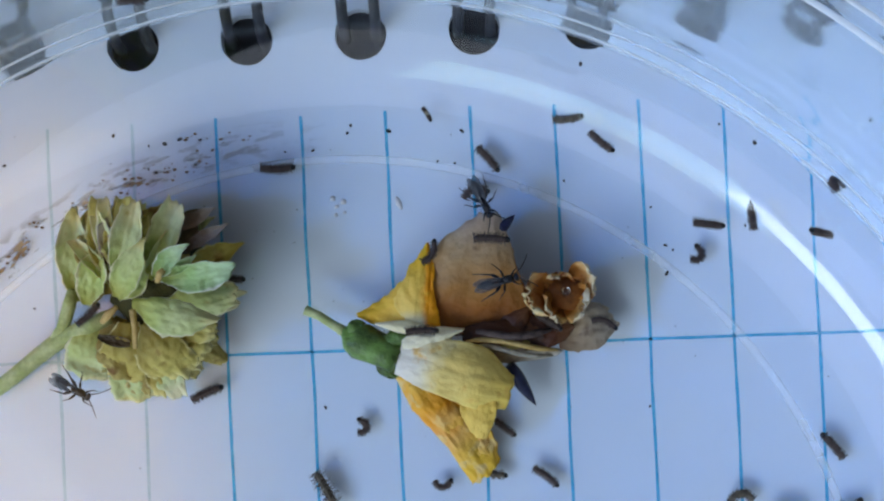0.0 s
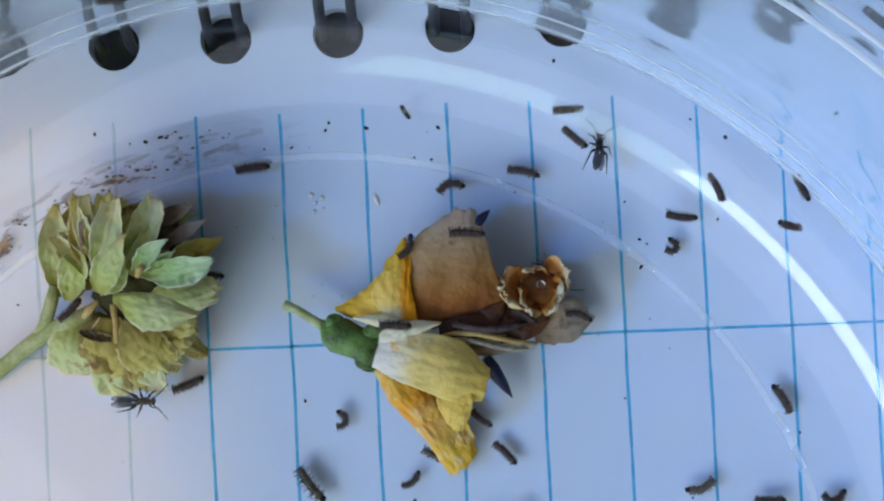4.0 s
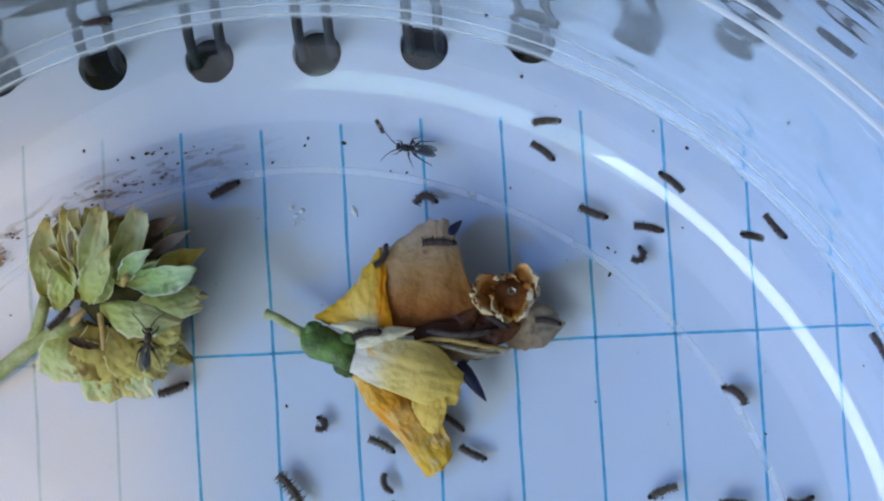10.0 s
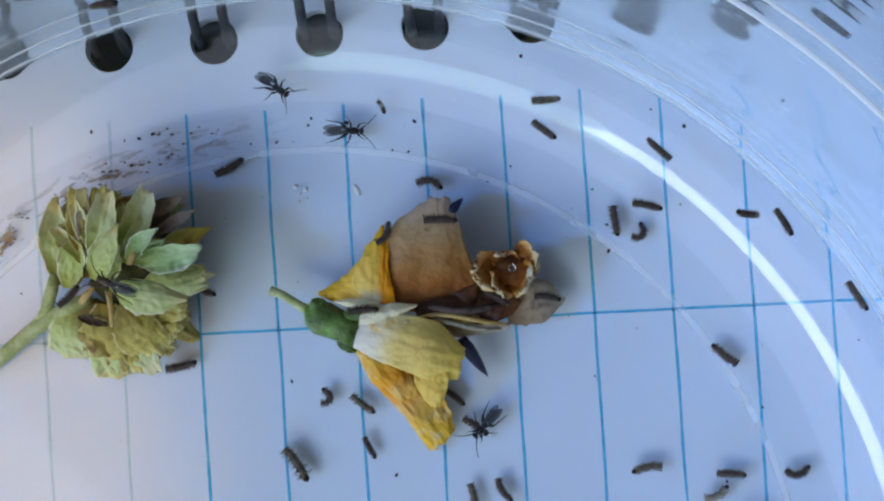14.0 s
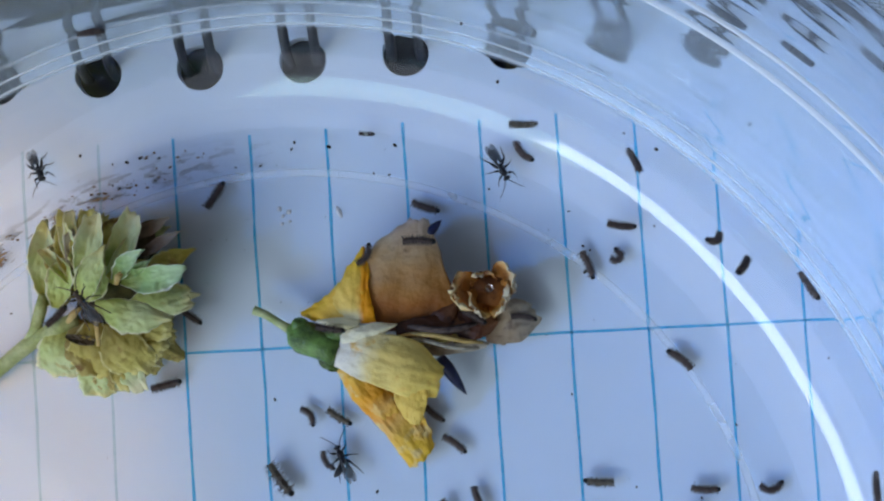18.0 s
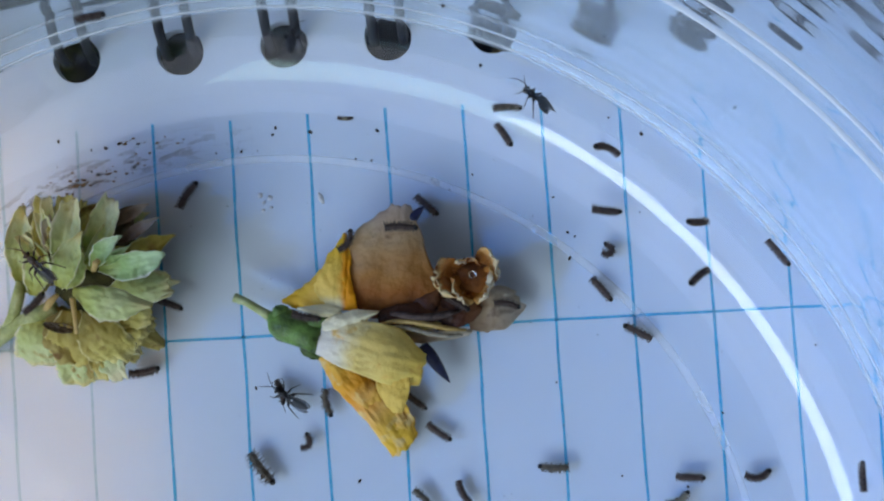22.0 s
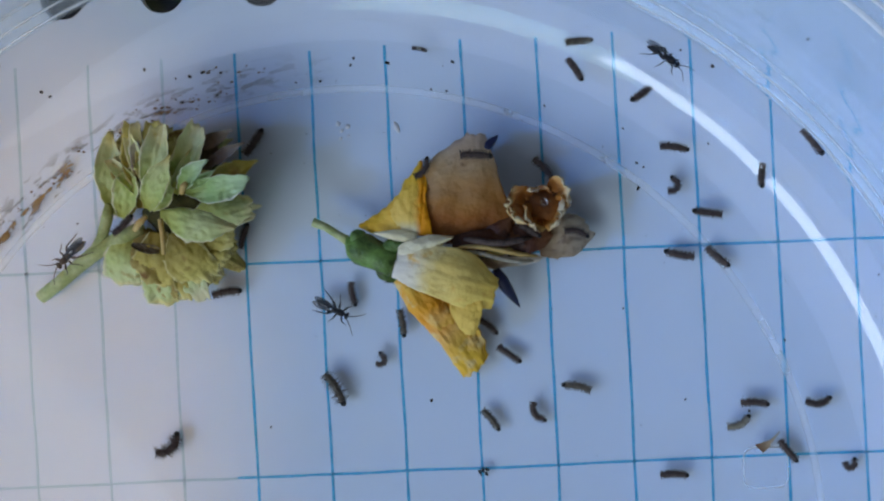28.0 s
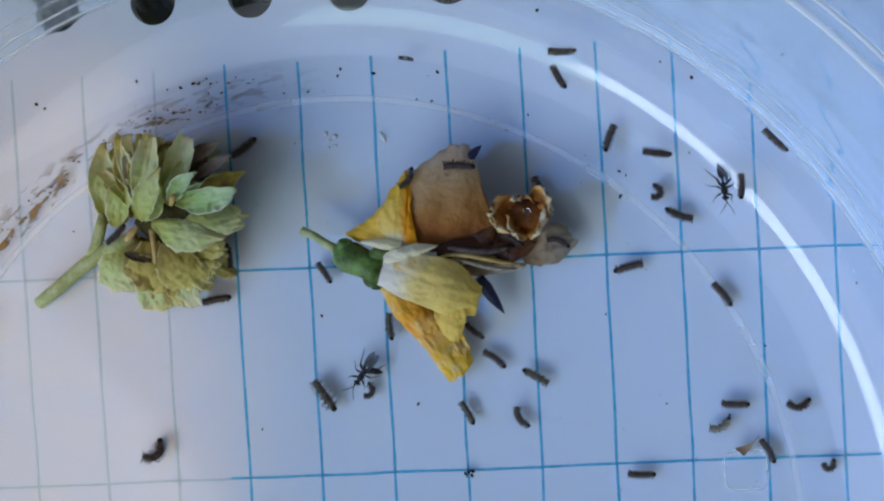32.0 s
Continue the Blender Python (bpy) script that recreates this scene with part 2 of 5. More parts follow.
SMEAR = smear_skin()
HEAD = surface("head_black", (0.008, 0.007, 0.007), (0.025, 0.02, 0.018), 3.0, 0.35)
WASP = surface("wasp_black", (0.003, 0.003, 0.005), (0.013, 0.013, 0.02), 3.0, 0.3, 0.3, 0.5)
BROWN_WASP = surface("wasp_brown", (0.05, 0.032, 0.02), (0.15, 0.105, 0.068), 3.0, 0.5)
RAW = surface("larva_brown", (0.075, 0.050, 0.046), (0.20, 0.145, 0.12), 2.2, 0.6, 0.6)
RAW_DARK = surface("larva_dark_brown", (0.055, 0.036, 0.033), (0.14, 0.098, 0.082), 2.2, 0.6, 0.6)
RAW_GREY = surface("larva_grey_olive", (0.115, 0.092, 0.070), (0.30, 0.25, 0.18), 2.2, 0.6, 0.6)
BRISTLE = surface("brown_bristle", (0.07, 0.05, 0.042), (0.17, 0.13, 0.105), 3.0, 0.6, 0.2)
RAW_PALE = surface("larva_pale", (0.30, 0.27, 0.20), (0.50, 0.45, 0.34), 2.2, 0.6, 0.6)
SKIN = {
    "pale": petal_skin("bract_pale", [(0, (0.64, 0.66, 0.18)), (0.35, (0.70, 0.78, 0.36)), (0.75, (0.80, 0.86, 0.52)), (0.95, (0.94, 0.86, 0.46))], (0.62, 0.54, 0.18), 0.18, margin=(0.96, 0.92, 0.70), mottle=0.45),
    "mint": petal_skin("bract_mint", [(0, (0.50, 0.56, 0.14)), (0.35, (0.56, 0.74, 0.36)), (0.9, (0.72, 0.86, 0.62))], (0.66, 0.66, 0.32), 0.18, margin=(0.98, 0.97, 0.88), mottle=0.5),
    "bract": petal_skin("bract_green", [(0, (0.58, 0.58, 0.12)), (0.4, (0.66, 0.75, 0.30)), (0.8, (0.76, 0.82, 0.44)), (0.95, (0.90, 0.85, 0.50))], (0.52, 0.44, 0.12), 0.18, margin=(0.92, 0.88, 0.62), mottle=0.45),
    "olive": petal_skin("bract_olive", [(0, (0.36, 0.26, 0.04)), (0.4, (0.54, 0.45, 0.10)), (0.8, (0.72, 0.62, 0.17)), (0.95, (0.86, 0.76, 0.28))], (0.34, 0.20, 0.04), 0.18, margin=(0.90, 0.84, 0.42), spots=0.60, mottle=0.45),
    "ochre": petal_skin("bract_ochre", [(0.0, (0.34, 0.25, 0.06)), (0.5, (0.50, 0.40, 0.12)), (0.9, (0.66, 0.56, 0.18))], (0.30, 0.17, 0.05), 0.3, spots=0.56),
    "brown": petal_skin("bract_dried", [(0.0, (0.12, 0.07, 0.04)), (0.5, (0.28, 0.19, 0.14)), (0.9, (0.58, 0.52, 0.46))], (0.08, 0.045, 0.03), 0.15),
    # the dark seen between bracts, put into a leaf's colour
    "dark": petal_skin("bract_gap_shade", [(0.0, (0.05, 0.035, 0.015)), (0.9, (0.20, 0.15, 0.09))], (0.03, 0.02, 0.012), 0.1),
    "yellow": petal_skin("petal_yellow", [(0.0, (1.0, 0.76, 0.32)), (0.3, (1.0, 0.67, 0.11)), (0.9, (1.0, 0.57, 0.02))], (0.94, 0.62, 0.10), 0.05, spots=0.60, mottle=0.22),
    "flame": petal_skin("petal_flame", [(0.0, (0.92, 0.86, 0.64)), (0.22, (1.0, 0.72, 0.18)), (0.9, (1.0, 0.60, 0.03))], (0.90, 0.56, 0.06), 0.05, spots=0.64, flank=((1.0, 0.40, 0.004), 0.68), mottle=0.22),
    "orange": petal_skin("petal_orange", [(0.0, (1.0, 0.62, 0.10)), (0.40, (1.0, 0.44, 0.02)), (0.62, (1.0, 0.58, 0.14)), (0.95, (1.0, 0.60, 0.05))], (1.0, 0.70, 0.26), 0.05, spots=0.55, mottle=0.22),
    "white": petal_skin("petal_white", [(0.0, (0.98, 0.90, 0.66)), (0.9, (1.0, 0.92, 0.60))], (0.80, 0.72, 0.44), 0.05, mottle=0.22),
    "lemon": petal_skin("petal_lemon", [(0.0, (1.0, 0.62, 0.10)), (0.9, (1.0, 0.68, 0.14))], (0.84, 0.60, 0.10), 0.05, mottle=0.22),
    "cream": petal_skin("petal_cream", [(0.0, (0.97, 0.91, 0.82)), (0.20, (0.98, 0.88, 0.64)), (0.40, (1.0, 0.77, 0.26)), (0.95, (1.0, 0.70, 0.13))], (0.90, 0.54, 0.10), 0.05, spots=0.60, mottle=0.22),
    "tan": petal_skin("petal_wilted", [(0.0, (0.12, 0.035, 0.010)), (0.2, (0.40, 0.13, 0.016)), (0.42, (0.46, 0.21, 0.05)), (0.66, (0.50, 0.31, 0.15)), (0.95, (0.66, 0.50, 0.37))], (0.30, 0.18, 0.09), 0.2, vein=0.02, spots=0.66, mottle=0.55),
    "rot": petal_skin("petal_rotten", [(0.0, (0.05, 0.02, 0.010)), (0.5, (0.11, 0.035, 0.014)), (0.95, (0.24, 0.10, 0.04))], (0.02, 0.010, 0.008), 0.2, rough=0.5, spots=0.54),
    "husk": petal_skin("petal_husk", [(0.0, (0.16, 0.07, 0.03)), (0.4, (0.46, 0.34, 0.22)), (0.95, (0.70, 0.62, 0.50))], (0.20, 0.12, 0.08), 0.3, spots=0.58, mottle=0.45),
    "curlcore": petal_skin("petal_curl_inside", [(0.0, (0.30, 0.10, 0.02)), (0.9, (0.46, 0.19, 0.04))], (0.12, 0.04, 0.012), 0.2, spots=0.5),
    "curl": petal_skin("petal_curled", [(0.0, (0.28, 0.08, 0.015)), (0.40, (0.62, 0.25, 0.04)), (0.70, (0.90, 0.58, 0.22)), (0.95, (1.0, 0.88, 0.62))], (0.30, 0.08, 0.015), 0.25, spots=0.56, mottle=0.45),
}


def wing_skin():
    """A smoky film, darker towards its tip and along its veins."""
    m, n, l, b = nodes_of("wing_membrane")
    v = noise_tex(n, l, 4, 3, "UV", (1.0, 5.0, 1.0))
    l.new(ramp(n, l, v.outputs[0], [(0.35, (0.02, 0.022, 0.03)), (0.65, (0.20, 0.22, 0.25))]).outputs[0], b.inputs["Base Color"])
    l.new(ramp(n, l, v.outputs[0], [(0.38, (0.6, 0.6, 0.6)), (0.62, (0.24, 0.24, 0.24))]).outputs[0], b.inputs["Alpha"])
    b.inputs["Roughness"].default_value = 0.22
    return m


WING = wing_skin()


# ---- mesh helpers ----
def mesh_of(name, verts, faces, material, smooth=True, uvs=None):
    me = bpy.data.meshes.new(name)
    me.from_pydata([(x * MM, y * MM, z * MM) for x, y, z in verts], [], faces)
    if uvs:
        layer = me.uv_layers.new(name="UVMap")
        for loop in me.loops:
            layer.data[loop.index].uv = uvs[loop.vertex_index]
    me.polygons.foreach_set("use_smooth", [smooth] * len(faces))
    me.materials.append(material)
    me.update()
    return me


def part(name, verts, faces, material, parent=None, label="", smooth=True, uvs=None):
    ob = new(name, mesh_of(name, verts, faces, material, smooth, uvs))
    if parent:
        ob.parent = parent
    if label:
        ob["label"] = label
    return ob


def empty(name, m=None):
    ob = new(name)
    ob.empty_display_size = 0.002
    if m:
        ob.matrix_world = m
    return ob


def joined(*pieces):
    verts, faces = [], []
    for v, f in pieces:
        k = len(verts)
        verts += list(v)
        faces += [tuple(i + k for i in q) for q in f]
    return verts, faces


def tube(points, radii, n=8):
    """A round tube along points, closed at both ends."""
    pts = [Vector(p) for p in points]
    verts, faces = [], []
    side = None
    for k, p in enumerate(pts):
        way = (pts[min(k + 1, len(pts) - 1)] - pts[max(k - 1, 0)]).normalized()
        if side is None:
            side = way.cross(Vector((0, 0, 1)) if abs(way.z) < 0.9 else Vector((1, 0, 0))).normalized()
        side = (side - way * side.dot(way)).normalized()
        up = way.cross(side)
        for j in range(n):
            a = 2 * math.pi * j / n
            verts.append(tuple(p + (side * math.cos(a) + up * math.sin(a)) * radii[k]))
    for k in range(len(pts) - 1):
        for j in range(n):
            a, b = k * n + j, k * n + (j + 1) % n
            faces.append((a, b, b + n, a + n))
    faces.append(tuple(range(n))[::-1])
    faces.append(tuple(range((len(pts) - 1) * n, len(pts) * n)))
    return verts, faces


def ball(c, r, nu=12, nv=8, rough=0.0, seed=0):
    """An ellipsoid with half axes r, its skin uneven by rough."""
    verts, faces = [], []
    for i in range(nv + 1):
        for j in range(nu):
            a, b = math.pi * i / nv, 2 * math.pi * j / nu
            d = Vector((math.sin(a) * math.cos(b), math.sin(a) * math.sin(b), math.cos(a)))
            k = 1 + rough * noise.noise(d * 2.3 + Vector((seed, seed * 0.7, 0)))
            verts.append((c[0] + r[0] * d.x * k, c[1] + r[1] * d.y * k, c[2] + r[2] * d.z * k))
    for i in range(nv):
        for j in range(nu):
            a, b = i * nu + j, i * nu + (j + 1) % nu
            faces.append((a, a + nu, b + nu, b))
    return verts, faces


def lathe(profile, n=160):
    """An open skin of revolution; its outside is on the right hand of the profile's way."""
    verts = [(r * math.cos(2 * math.pi * j / n), r * math.sin(2 * math.pi * j / n), z) for r, z in profile for j in range(n)]
    faces = []
    for k in range(len(profile) - 1):
        for j in range(n):
            a, b = k * n + j, k * n + (j + 1) % n
            faces.append((a, a + n, b + n, b))
    return verts, faces


def box(x0, y0, z0, x1, y1, z1):
    v = [(x, y, z) for z in (z0, z1) for y in (y0, y1) for x in (x0, x1)]
    return v, [(0, 2, 3, 1), (4, 5, 7, 6), (0, 1, 5, 4), (2, 6, 7, 3), (0, 4, 6, 2), (1, 3, 7, 5)]


def petal(base, tip, width, arch, cup, roll, seed=0, nu=16, nv=10, widest=1.0, blunt=0.7, ruffle=0.25, thick=0.12, neck=0.25, torn=0.1, pleat=0.0):
    """A thin curved leaf from base to tip: arched along, cupped across, with a wavy torn margin. Vertices, faces and uvs."""
    b, t = Vector(base), Vector(tip)
    along = t - b
    way = along.normalized()
    side = way.cross(Vector((0, 0, 1))).normalized()
    up = side.cross(way)
    turn = Matrix.Rotation(radians(roll), 3, way)
    side, up = turn @ side, turn @ up
    verts, uvs, faces = [], [], []
    for layer in (1, -1):
        for i in range(nu + 1):
            u = i / nu
            w = math.sin(math.pi * min(0.995, (0.06 + 0.94 * u * 0.985)) ** widest) ** blunt
            w = max(w, neck * (1 - u)) * width / 2
            for j in range(nv + 1):
                v = 2 * j / nv - 1
                q = Vector((u * 3.1 + seed * 5.3, v * 1.7, seed * 1.9))
                wave = noise.noise(q) * ruffle + noise.noise(q * 3.1) * ruffle * 0.45
                edge = 1 + 0.16 * noise.noise(Vector((u * 9 + seed, v * 2, 3.3))) * abs(v)
                lift = arch * math.sin(math.pi * u) + cup * v * v * math.sin(math.pi * (0.15 + 0.8 * u)) + wave * (0.35 + abs(v) * 0.9) * min(1, u * 3)
                lift += pleat * math.sin(v * 8 + 2.5 * noise.noise(Vector((u * 2.2, v, seed * 4.1))) + seed) * min(1, u * 4) * (0.5 + 0.5 * u)
                lift += pleat * 0.8 * noise.noise(Vector((u * 9, v * 6, seed * 0.7)))
                reach = u + torn * (noise.noise(Vector((v * 2.5, seed * 2.1, 0.4))) + 0.6 * noise.noise(Vector((v * 8, seed * 2.1, 1.4)))) * u * u
                p = b + along * reach + side * (v * w * edge) + up * (lift + layer * thick / 2 * (1 - 0.6 * abs(v)))
                verts.append(tuple(p))
                uvs.append((u, 0.5 + v / 2))
    n = nv + 1
    k = (nu + 1) * n
    for i in range(nu):
        for j in range(nv):
            a = i * n + j
            faces.append((a, a + n, a + n + 1, a + 1))
            faces.append((k + a, k + a + 1, k + a + n + 1, k + a + n))
    rim = [i * n for i in range(nu + 1)] + [nu * n + j for j in range(1, n)] + [i * n + nv for i in range(nu - 1, -1, -1)] + [j for j in range(nv - 1, 0, -1)]
    for a, c in zip(rim, rim[1:] + rim[:1]):
        faces.append((a, k + a, k + c, c))
    return verts, faces, uvs


def eased(stations, u):
    """A smooth run through evenly spaced stations."""
    n = len(stations) - 1
    k = min(int(u * n), n - 1)
    f = u * n - k
    p = [stations[max(0, min(n, k + d))] for d in (-1, 0, 1, 2)]
    return max(0.02, p[1] + 0.5 * f * (p[2] - p[0] + f * (2 * p[0] - 5 * p[1] + 4 * p[2] - p[3] + f * (3 * (p[1] - p[2]) + p[3] - p[0]))))


def blade(base, tip, left, right, arch, cup, roll=0, seed=0, crumple=0.15, torn=0.05, thick=0.10, nu=34, nv=26, ridge=0.0, fray=1.0):
    """A thin leaf from base to tip with its own half widths to either side, crumpled, its end torn. Vertices, faces and uvs."""
    b, t = Vector(base), Vector(tip)
    along = t - b
    way = along.normalized()
    side = way.cross(Vector((0, 0, 1))).normalized()
    up = side.cross(way)
    turn = Matrix.Rotation(radians(roll), 3, way)
    side, up = turn @ side, turn @ up
    verts, uvs, faces = [], [], []
    for layer in (1, -1):
        for i in range(nu + 1):
            u = i / nu
            wl, wr = eased(left, u), eased(right, u)
            for j in range(nv + 1):
                v = 2 * j / nv - 1
                w = wr if v > 0 else wl
                q = Vector((u * along.length * 0.42 + seed * 5.3, v * w * 0.5, seed * 1.9))
                fold = noise.noise(q) + 0.55 * (0.5 - abs(noise.noise(q * 2.3))) + 0.35 * noise.noise(q * 4.7) + 0.22 * noise.noise(q * 9.5)
                lift = arch * math.sin(math.pi * u) + cup * v * v * min(1, 0.4 + u) + crumple * fold * (0.8 + 0.7 * abs(v)) * min(1, 0.3 + u * 3)
                lift += ridge * (noise.noise(Vector((u * 1.1 + seed, v * w * 1.5, seed * 3.3))) + 0.6 * noise.noise(Vector((u * 1.6, v * w * 3.6, seed * 0.9)))) * min(1, 0.4 + u * 2)
                edge = 1 + fray * (0.13 * noise.noise(Vector((u * along.length * 0.9 + seed, v, 3.3))) + 0.09 * noise.noise(Vector((u * along.length * 2.6, v, seed)))) * abs(v)
                nip = torn * (noise.noise(Vector((v * w * 0.9, seed * 2.1, 0.4))) + 0.7 * noise.noise(Vector((v * w * 2.7, seed * 2.1, 1.4)))) * u * u
                p = b + along * (u + nip) + side * (v * w * edge) + up * (lift + layer * thick / 2 * (1 - 0.5 * abs(v)))
                verts.append(tuple(p))
                uvs.append((u, 0.5 + v / 2))
    n = nv + 1
    k = (nu + 1) * n
    for i in range(nu):
        for j in range(nv):
            a = i * n + j
            faces.append((a, a + n, a + n + 1, a + 1))
            faces.append((k + a, k + a + 1, k + a + n + 1, k + a + n))
    rim = [i * n for i in range(nu + 1)] + [nu * n + j for j in range(1, n)] + [i * n + nv for i in range(nu - 1, -1, -1)] + [j for j in range(nv - 1, 0, -1)]
    for a, c in zip(rim, rim[1:] + rim[:1]):
        faces.append((a, k + a, k + c, c))
    return verts, faces, uvs


# ---- the notebook ----
PITCH, HOLE_Y, HOLE_R, FIRST_HOLE = 9.45, 26.15, 2.15, -4.2
PAGE_X0, PAGE_X1, PAGE_Y0, PAGE_Y1 = -61.0, 104.5, -175.0, 31.6


def punched_page():
    """The last pages with their round holes, which end on the dark cover."""
    verts, faces = [], []

    def quad(*pts):
        k = len(verts)
        verts.extend(pts)
        faces.append(tuple(range(k, k + len(pts))))

    first = FIRST_HOLE - 5 * PITCH
    half = PITCH / 2
    ya, yb = HOLE_Y - half, HOLE_Y + half
    yb = min(yb, PAGE_Y1 - 0.3)
    last = first
    for k in range(16):
        cx = first + k * PITCH
        n = 32
        ring, outer = [], []
        for j in range(n):
            a = 2 * math.pi * j / n
            c, s = math.cos(a), math.sin(a)
            wob = 1 + 0.025 * noise.noise(Vector((c * 2.5 + k * 3, s * 2.5, 0)))
            ring.append((cx + HOLE_R * c * wob, HOLE_Y + HOLE_R * s * wob))
            m = max(abs(c) / half, s / (yb - HOLE_Y) if s > 0 else -s / (HOLE_Y - ya))
            outer.append((cx + c / m, HOLE_Y + s / m))
        for j in range(n):
            i = (j + 1) % n
            quad((*ring[j], 0), (*outer[j], 0), (*outer[i], 0), (*ring[i], 0))
            quad((*ring[i], 0), (*ring[i], -1.6), (*ring[j], -1.6), (*ring[j], 0))
        last = cx
    x0, x1 = first - half, last + half
    quad((x0, PAGE_Y0, 0), (x1, PAGE_Y0, 0), (x1, ya, 0), (x0, ya, 0))
    quad((x0, yb, 0), (x1, yb, 0), (x1, PAGE_Y1, 0), (x0, PAGE_Y1, 0))
    quad((PAGE_X0, PAGE_Y0, 0), (x0, PAGE_Y0, 0), (x0, PAGE_Y1, 0), (PAGE_X0, PAGE_Y1, 0))
    quad((x1, PAGE_Y0, 0), (PAGE_X1, PAGE_Y0, 0), (PAGE_X1, PAGE_Y1, 0), (x1, PAGE_Y1, 0))
    for a, b in (((PAGE_X0, PAGE_Y0), (PAGE_X1, PAGE_Y0)), ((PAGE_X1, PAGE_Y0), (PAGE_X1, PAGE_Y1)), ((PAGE_X1, PAGE_Y1), (PAGE_X0, PAGE_Y1)), ((PAGE_X0, PAGE_Y1), (PAGE_X0, PAGE_Y0))):
        quad((*a, 0), (*a, -1.6), (*b, -1.6), (*b, 0))
    return verts, faces


def ruled_line(points, width, seed):
    """A printed line as a very thin strip, its edges a little uneven."""
    verts, faces = [], []
    a, b = Vector(points[0]), Vector(points[1])
    way = (b - a).normalized()
    side = Vector((-way.y, way.x))
    n = max(2, int((b - a).length / 0.8))
    for k in range(n + 1):
        p = a.lerp(b, k / n)
        off = 0.10 * noise.noise(Vector((k * 0.12, seed * 3.7, 0)))
        w = width / 2 * (1 + 0.35 * noise.noise(Vector((k * 0.55, seed * 1.3, 5))))
        verts += [(p.x + side.x * (off + w), p.y + side.y * (off + w), 0.012), (p.x + side.x * (off - w), p.y + side.y * (off - w), 0.012)]
    for k in range(n):
        faces.append((2 * k, 2 * k + 1, 2 * k + 3, 2 * k + 2))
    return verts, faces


def build_notebook():
    book = tagged(empty("notebook", mm(0, 0, 0)), "white ruled spiral notebook page with blue lines, lying on a table", "notebook")
    part("page", *punched_page(), PAPER, book, "white paper with round punched holes", smooth=False)
    # cover made thick and black, which puts the holes' shade into its shape
    part("back_cover", *box(PAGE_X0 - 1, PAGE_Y0 - 1, -9.0, PAGE_X1 + 1, PAGE_Y1 + 1, -1.6), COVER, book, "thick black card cover", smooth=False)
    for k in range(-8, 15):
        part("ruled_line", *ruled_line(((7.0 * k - 0.05, 19.65 + 0.10 * ((k * 7) % 3 - 1)), (7.0 * k, -172)), 0.27 if k < -1 else 0.26, k), INK_HAZED if k < -1 else INK, book, "faded line" if k < -1 else "")
    for k, y in enumerate((0.0, -19.9, -40.0, -60.0, -80.0)):
        slope = 0.010 if k == 0 else 0.0
        mid = y + slope * 9 - 0.02
        part("ruled_line", *ruled_line(((-58, y + slope * 58 - 0.1), (-9, mid)), 0.25, 60 + k), INK_HAZED, book, "faded line")
        part("ruled_line", *ruled_line(((-9, mid), (100, y - slope * 100)), 0.25, 40 + k), INK, book)
    for k in range(14):
        cx = FIRST_HOLE + (k - 4) * PITCH
        right, left = [], []
        for j in range(15):
            a = radians(-62 + j * 17)
            right.append((1.32, 33.6 - 7.6 * math.cos(a), -1.6 + 5.4 * math.sin(a)))
        left = [(-x, y, z) for x, y, z in right][::-1]
        path = left + [(-0.9, 29.3, -6.6), (0.9, 29.3, -6.6)] + right
        v, f = tube([(cx + x, y, z) for x, y, z in path], [0.47] * len(path), 8)
        part("wire_loop", v, f, WIRE, book, "dark coated twin wire loop")
    return book


# ---- the tub ----
CX, CY = 2.0, -26.8


def floor_height(r):
    if r < 43:
        return 0.45
    if r < 54.7:
        return 0.45 + 5.61 * ((r - 43) / 11) ** 2.4
    return 6.95 + (r - 54.7) * 2.9


def resting(x, y):
    """Height of the tub's inner surface at a place and the turn that lays a thing on its slope."""
    d = Vector((x - CX, y - CY))
    r = d.length
    z = min(floor_height(r), 14)
    slope = math.atan2(floor_height(r + 0.2) - floor_height(r - 0.2), 0.4)
    slope = min(slope, radians(48))
    axis = Vector((d.y, -d.x, 0)).normalized()
    return z, Matrix.Rotation(-slope, 4, axis)


DROP = 0.75


